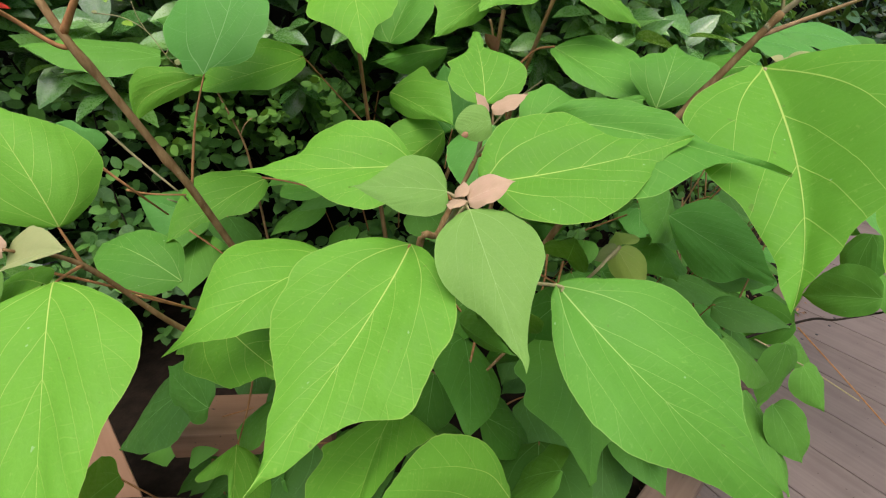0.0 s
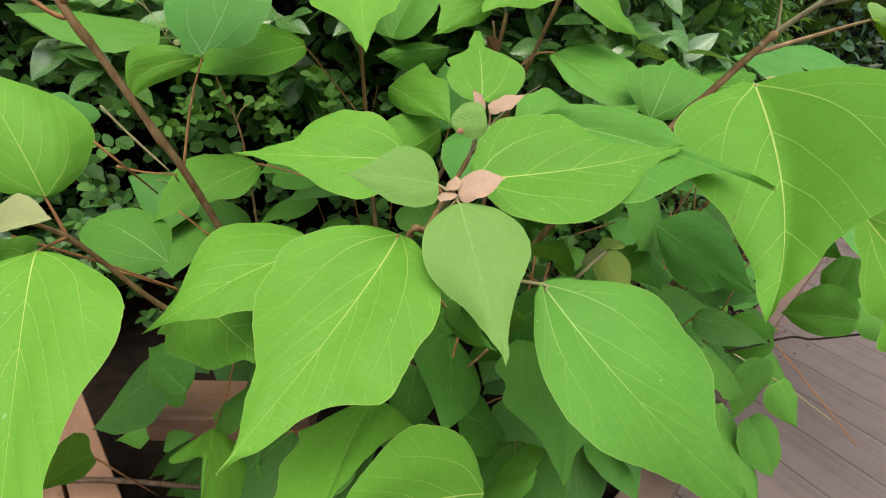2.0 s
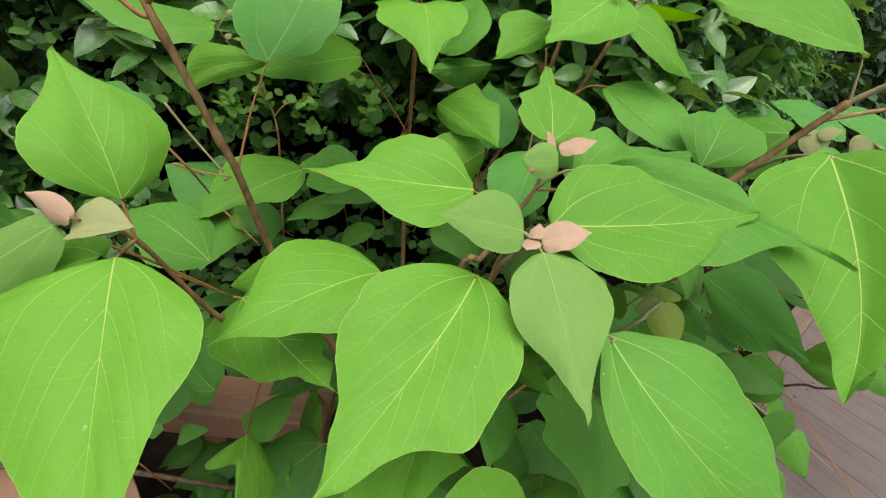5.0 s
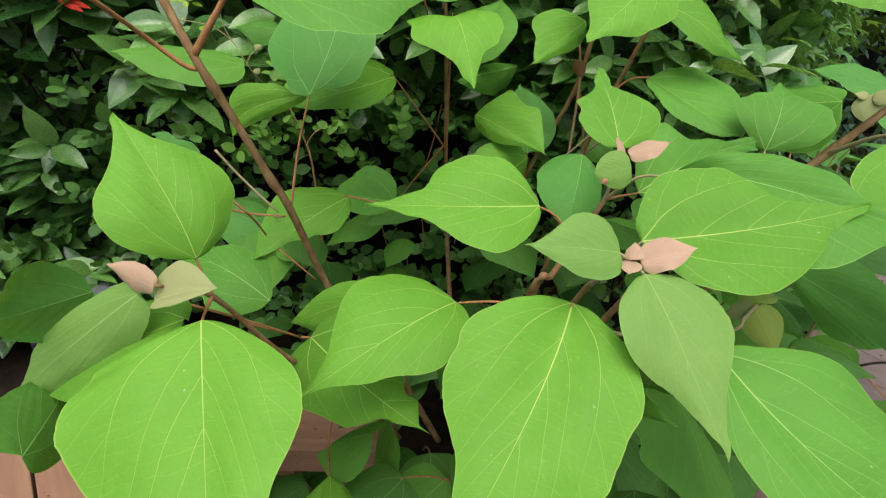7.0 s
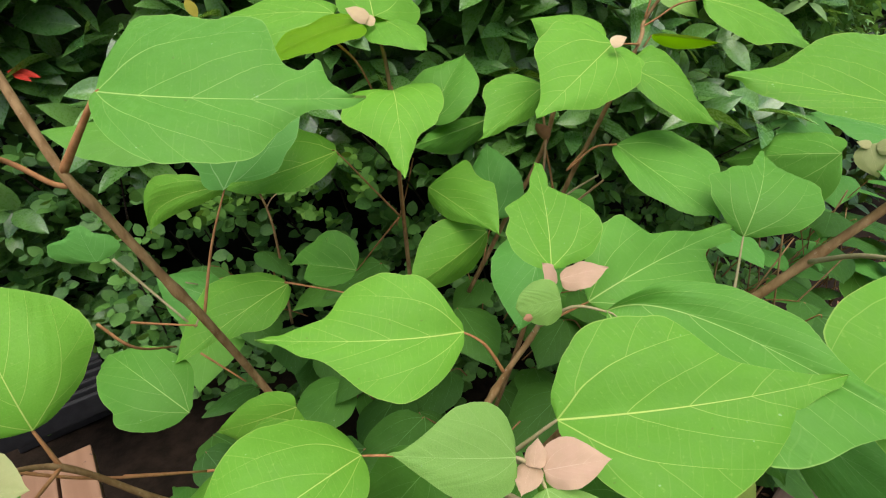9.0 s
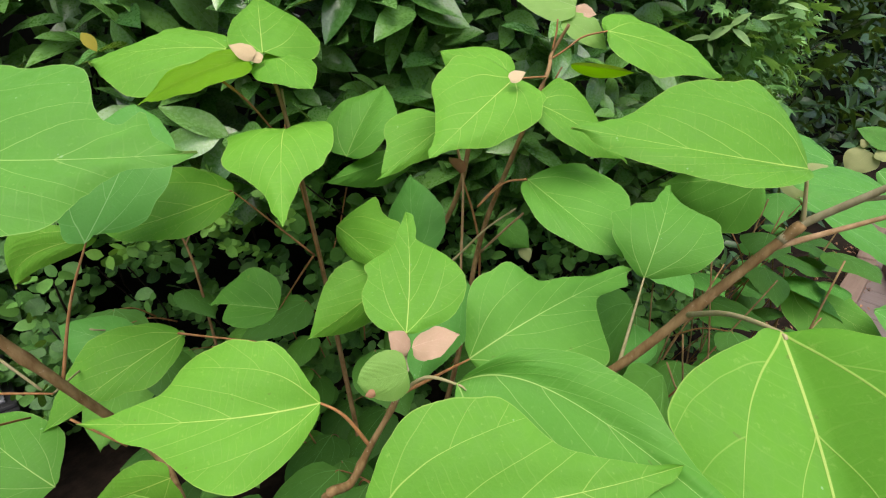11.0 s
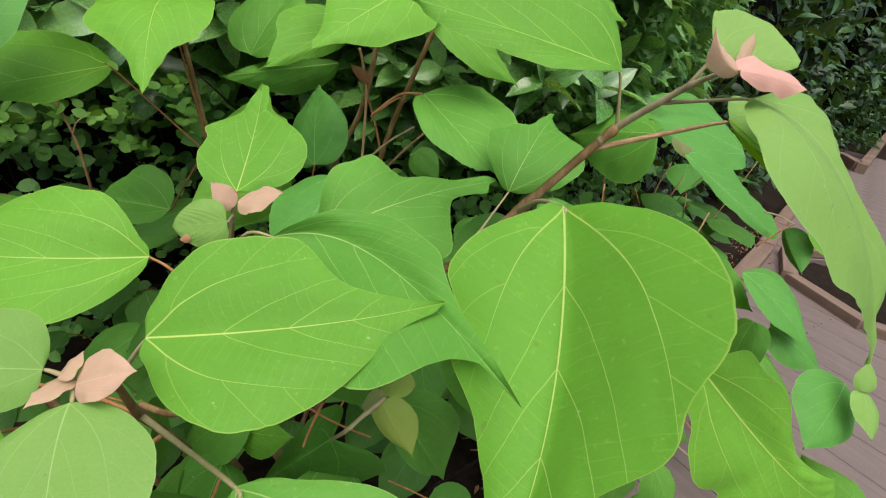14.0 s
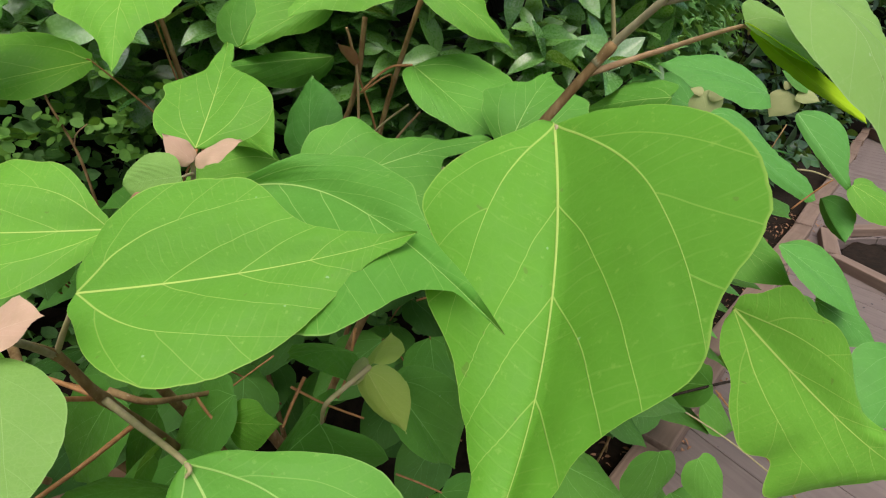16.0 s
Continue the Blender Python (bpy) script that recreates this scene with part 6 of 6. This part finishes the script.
# low timber bench beside the shrub: a narrow edge board, then broad planks
bench = thing("bench", "low tan timber bench of long planks with a narrow edge board", "bench", (-0.40, 0.43, 0.0))
bench.rotation_euler = (0, 0, radians(-45))
part("edge_board", box(bmesh.new(), (0.72, 0.0475, 0.034), (0.0, 0.0133, 0.263), 0.003), PLANTER, bench, smooth=False)
for k in range(4):
    part("plank", box(bmesh.new(), (0.72, 0.115, 0.034), (0.004 * (-1) ** k, -0.0718 - 0.1185 * k, 0.2622), 0.003), PLANTER, bench, smooth=False)
part("apron", box(bmesh.new(), (0.68, 0.020, 0.20), (0.0, 0.018, 0.1455), 0.003), PLANTER, bench, smooth=False)
part("bearer", box(bmesh.new(), (0.045, 0.44, 0.045), (-0.2, -0.23, 0.2225), 0.003), PLANTER, bench, smooth=False)
part("bearer", box(bmesh.new(), (0.045, 0.44, 0.045), (0.2, -0.23, 0.2225), 0.003), PLANTER, bench, smooth=False)
for x0, y0 in ((-0.28, -0.02), (0.28, -0.02), (-0.28, -0.43), (0.28, -0.43)):
    part("leg", box(bmesh.new(), (0.05, 0.05, 0.244), (x0, y0, 0.121), 0.003), PLANTER, bench, smooth=False)

rail = thing("planter_rail", "short tan timber rail on two posts", "rail", (-0.255, 0.585, 0.0))
rail.rotation_euler = (0, 0, radians(3))
part("beam", box(bmesh.new(), (0.25, 0.085, 0.05), (0, 0, 0.255), 0.004), PLANTER, rail, smooth=False)
for x0 in (-0.07, 0.05):
    part("post", box(bmesh.new(), (0.04, 0.035, 0.255), (x0, 0.022, 0.1025), 0.003), PLANTER, rail, smooth=False)

# floodlight with a finned black housing
lamp = thing("floodlight", "black finned garden floodlight with a grey glass front", "floodlight", (-0.98, 0.98, -0.02))
lamp.rotation_euler = (0, 0, radians(-42))
part("housing", box(bmesh.new(), (0.26, 0.20, 0.045), (0, 0, 0.26), 0.006), LAMP_BLACK, lamp, smooth=False)
part("glass", box(bmesh.new(), (0.225, 0.165, 0.006), (0, 0, 0.286), 0.002), LAMP_GREY, lamp, "dull grey glass", smooth=False)
for k in range(5):
    part("fin", box(bmesh.new(), (0.012, 0.20, 0.05), (0.142 + 0.021 * k, 0, 0.252 - 0.006 * k), 0.002), LAMP_BLACK, lamp, smooth=False)
part("bracket", box(bmesh.new(), (0.05, 0.22, 0.24), (-0.05, 0, 0.12), 0.004), LAMP_BLACK, lamp, smooth=False)
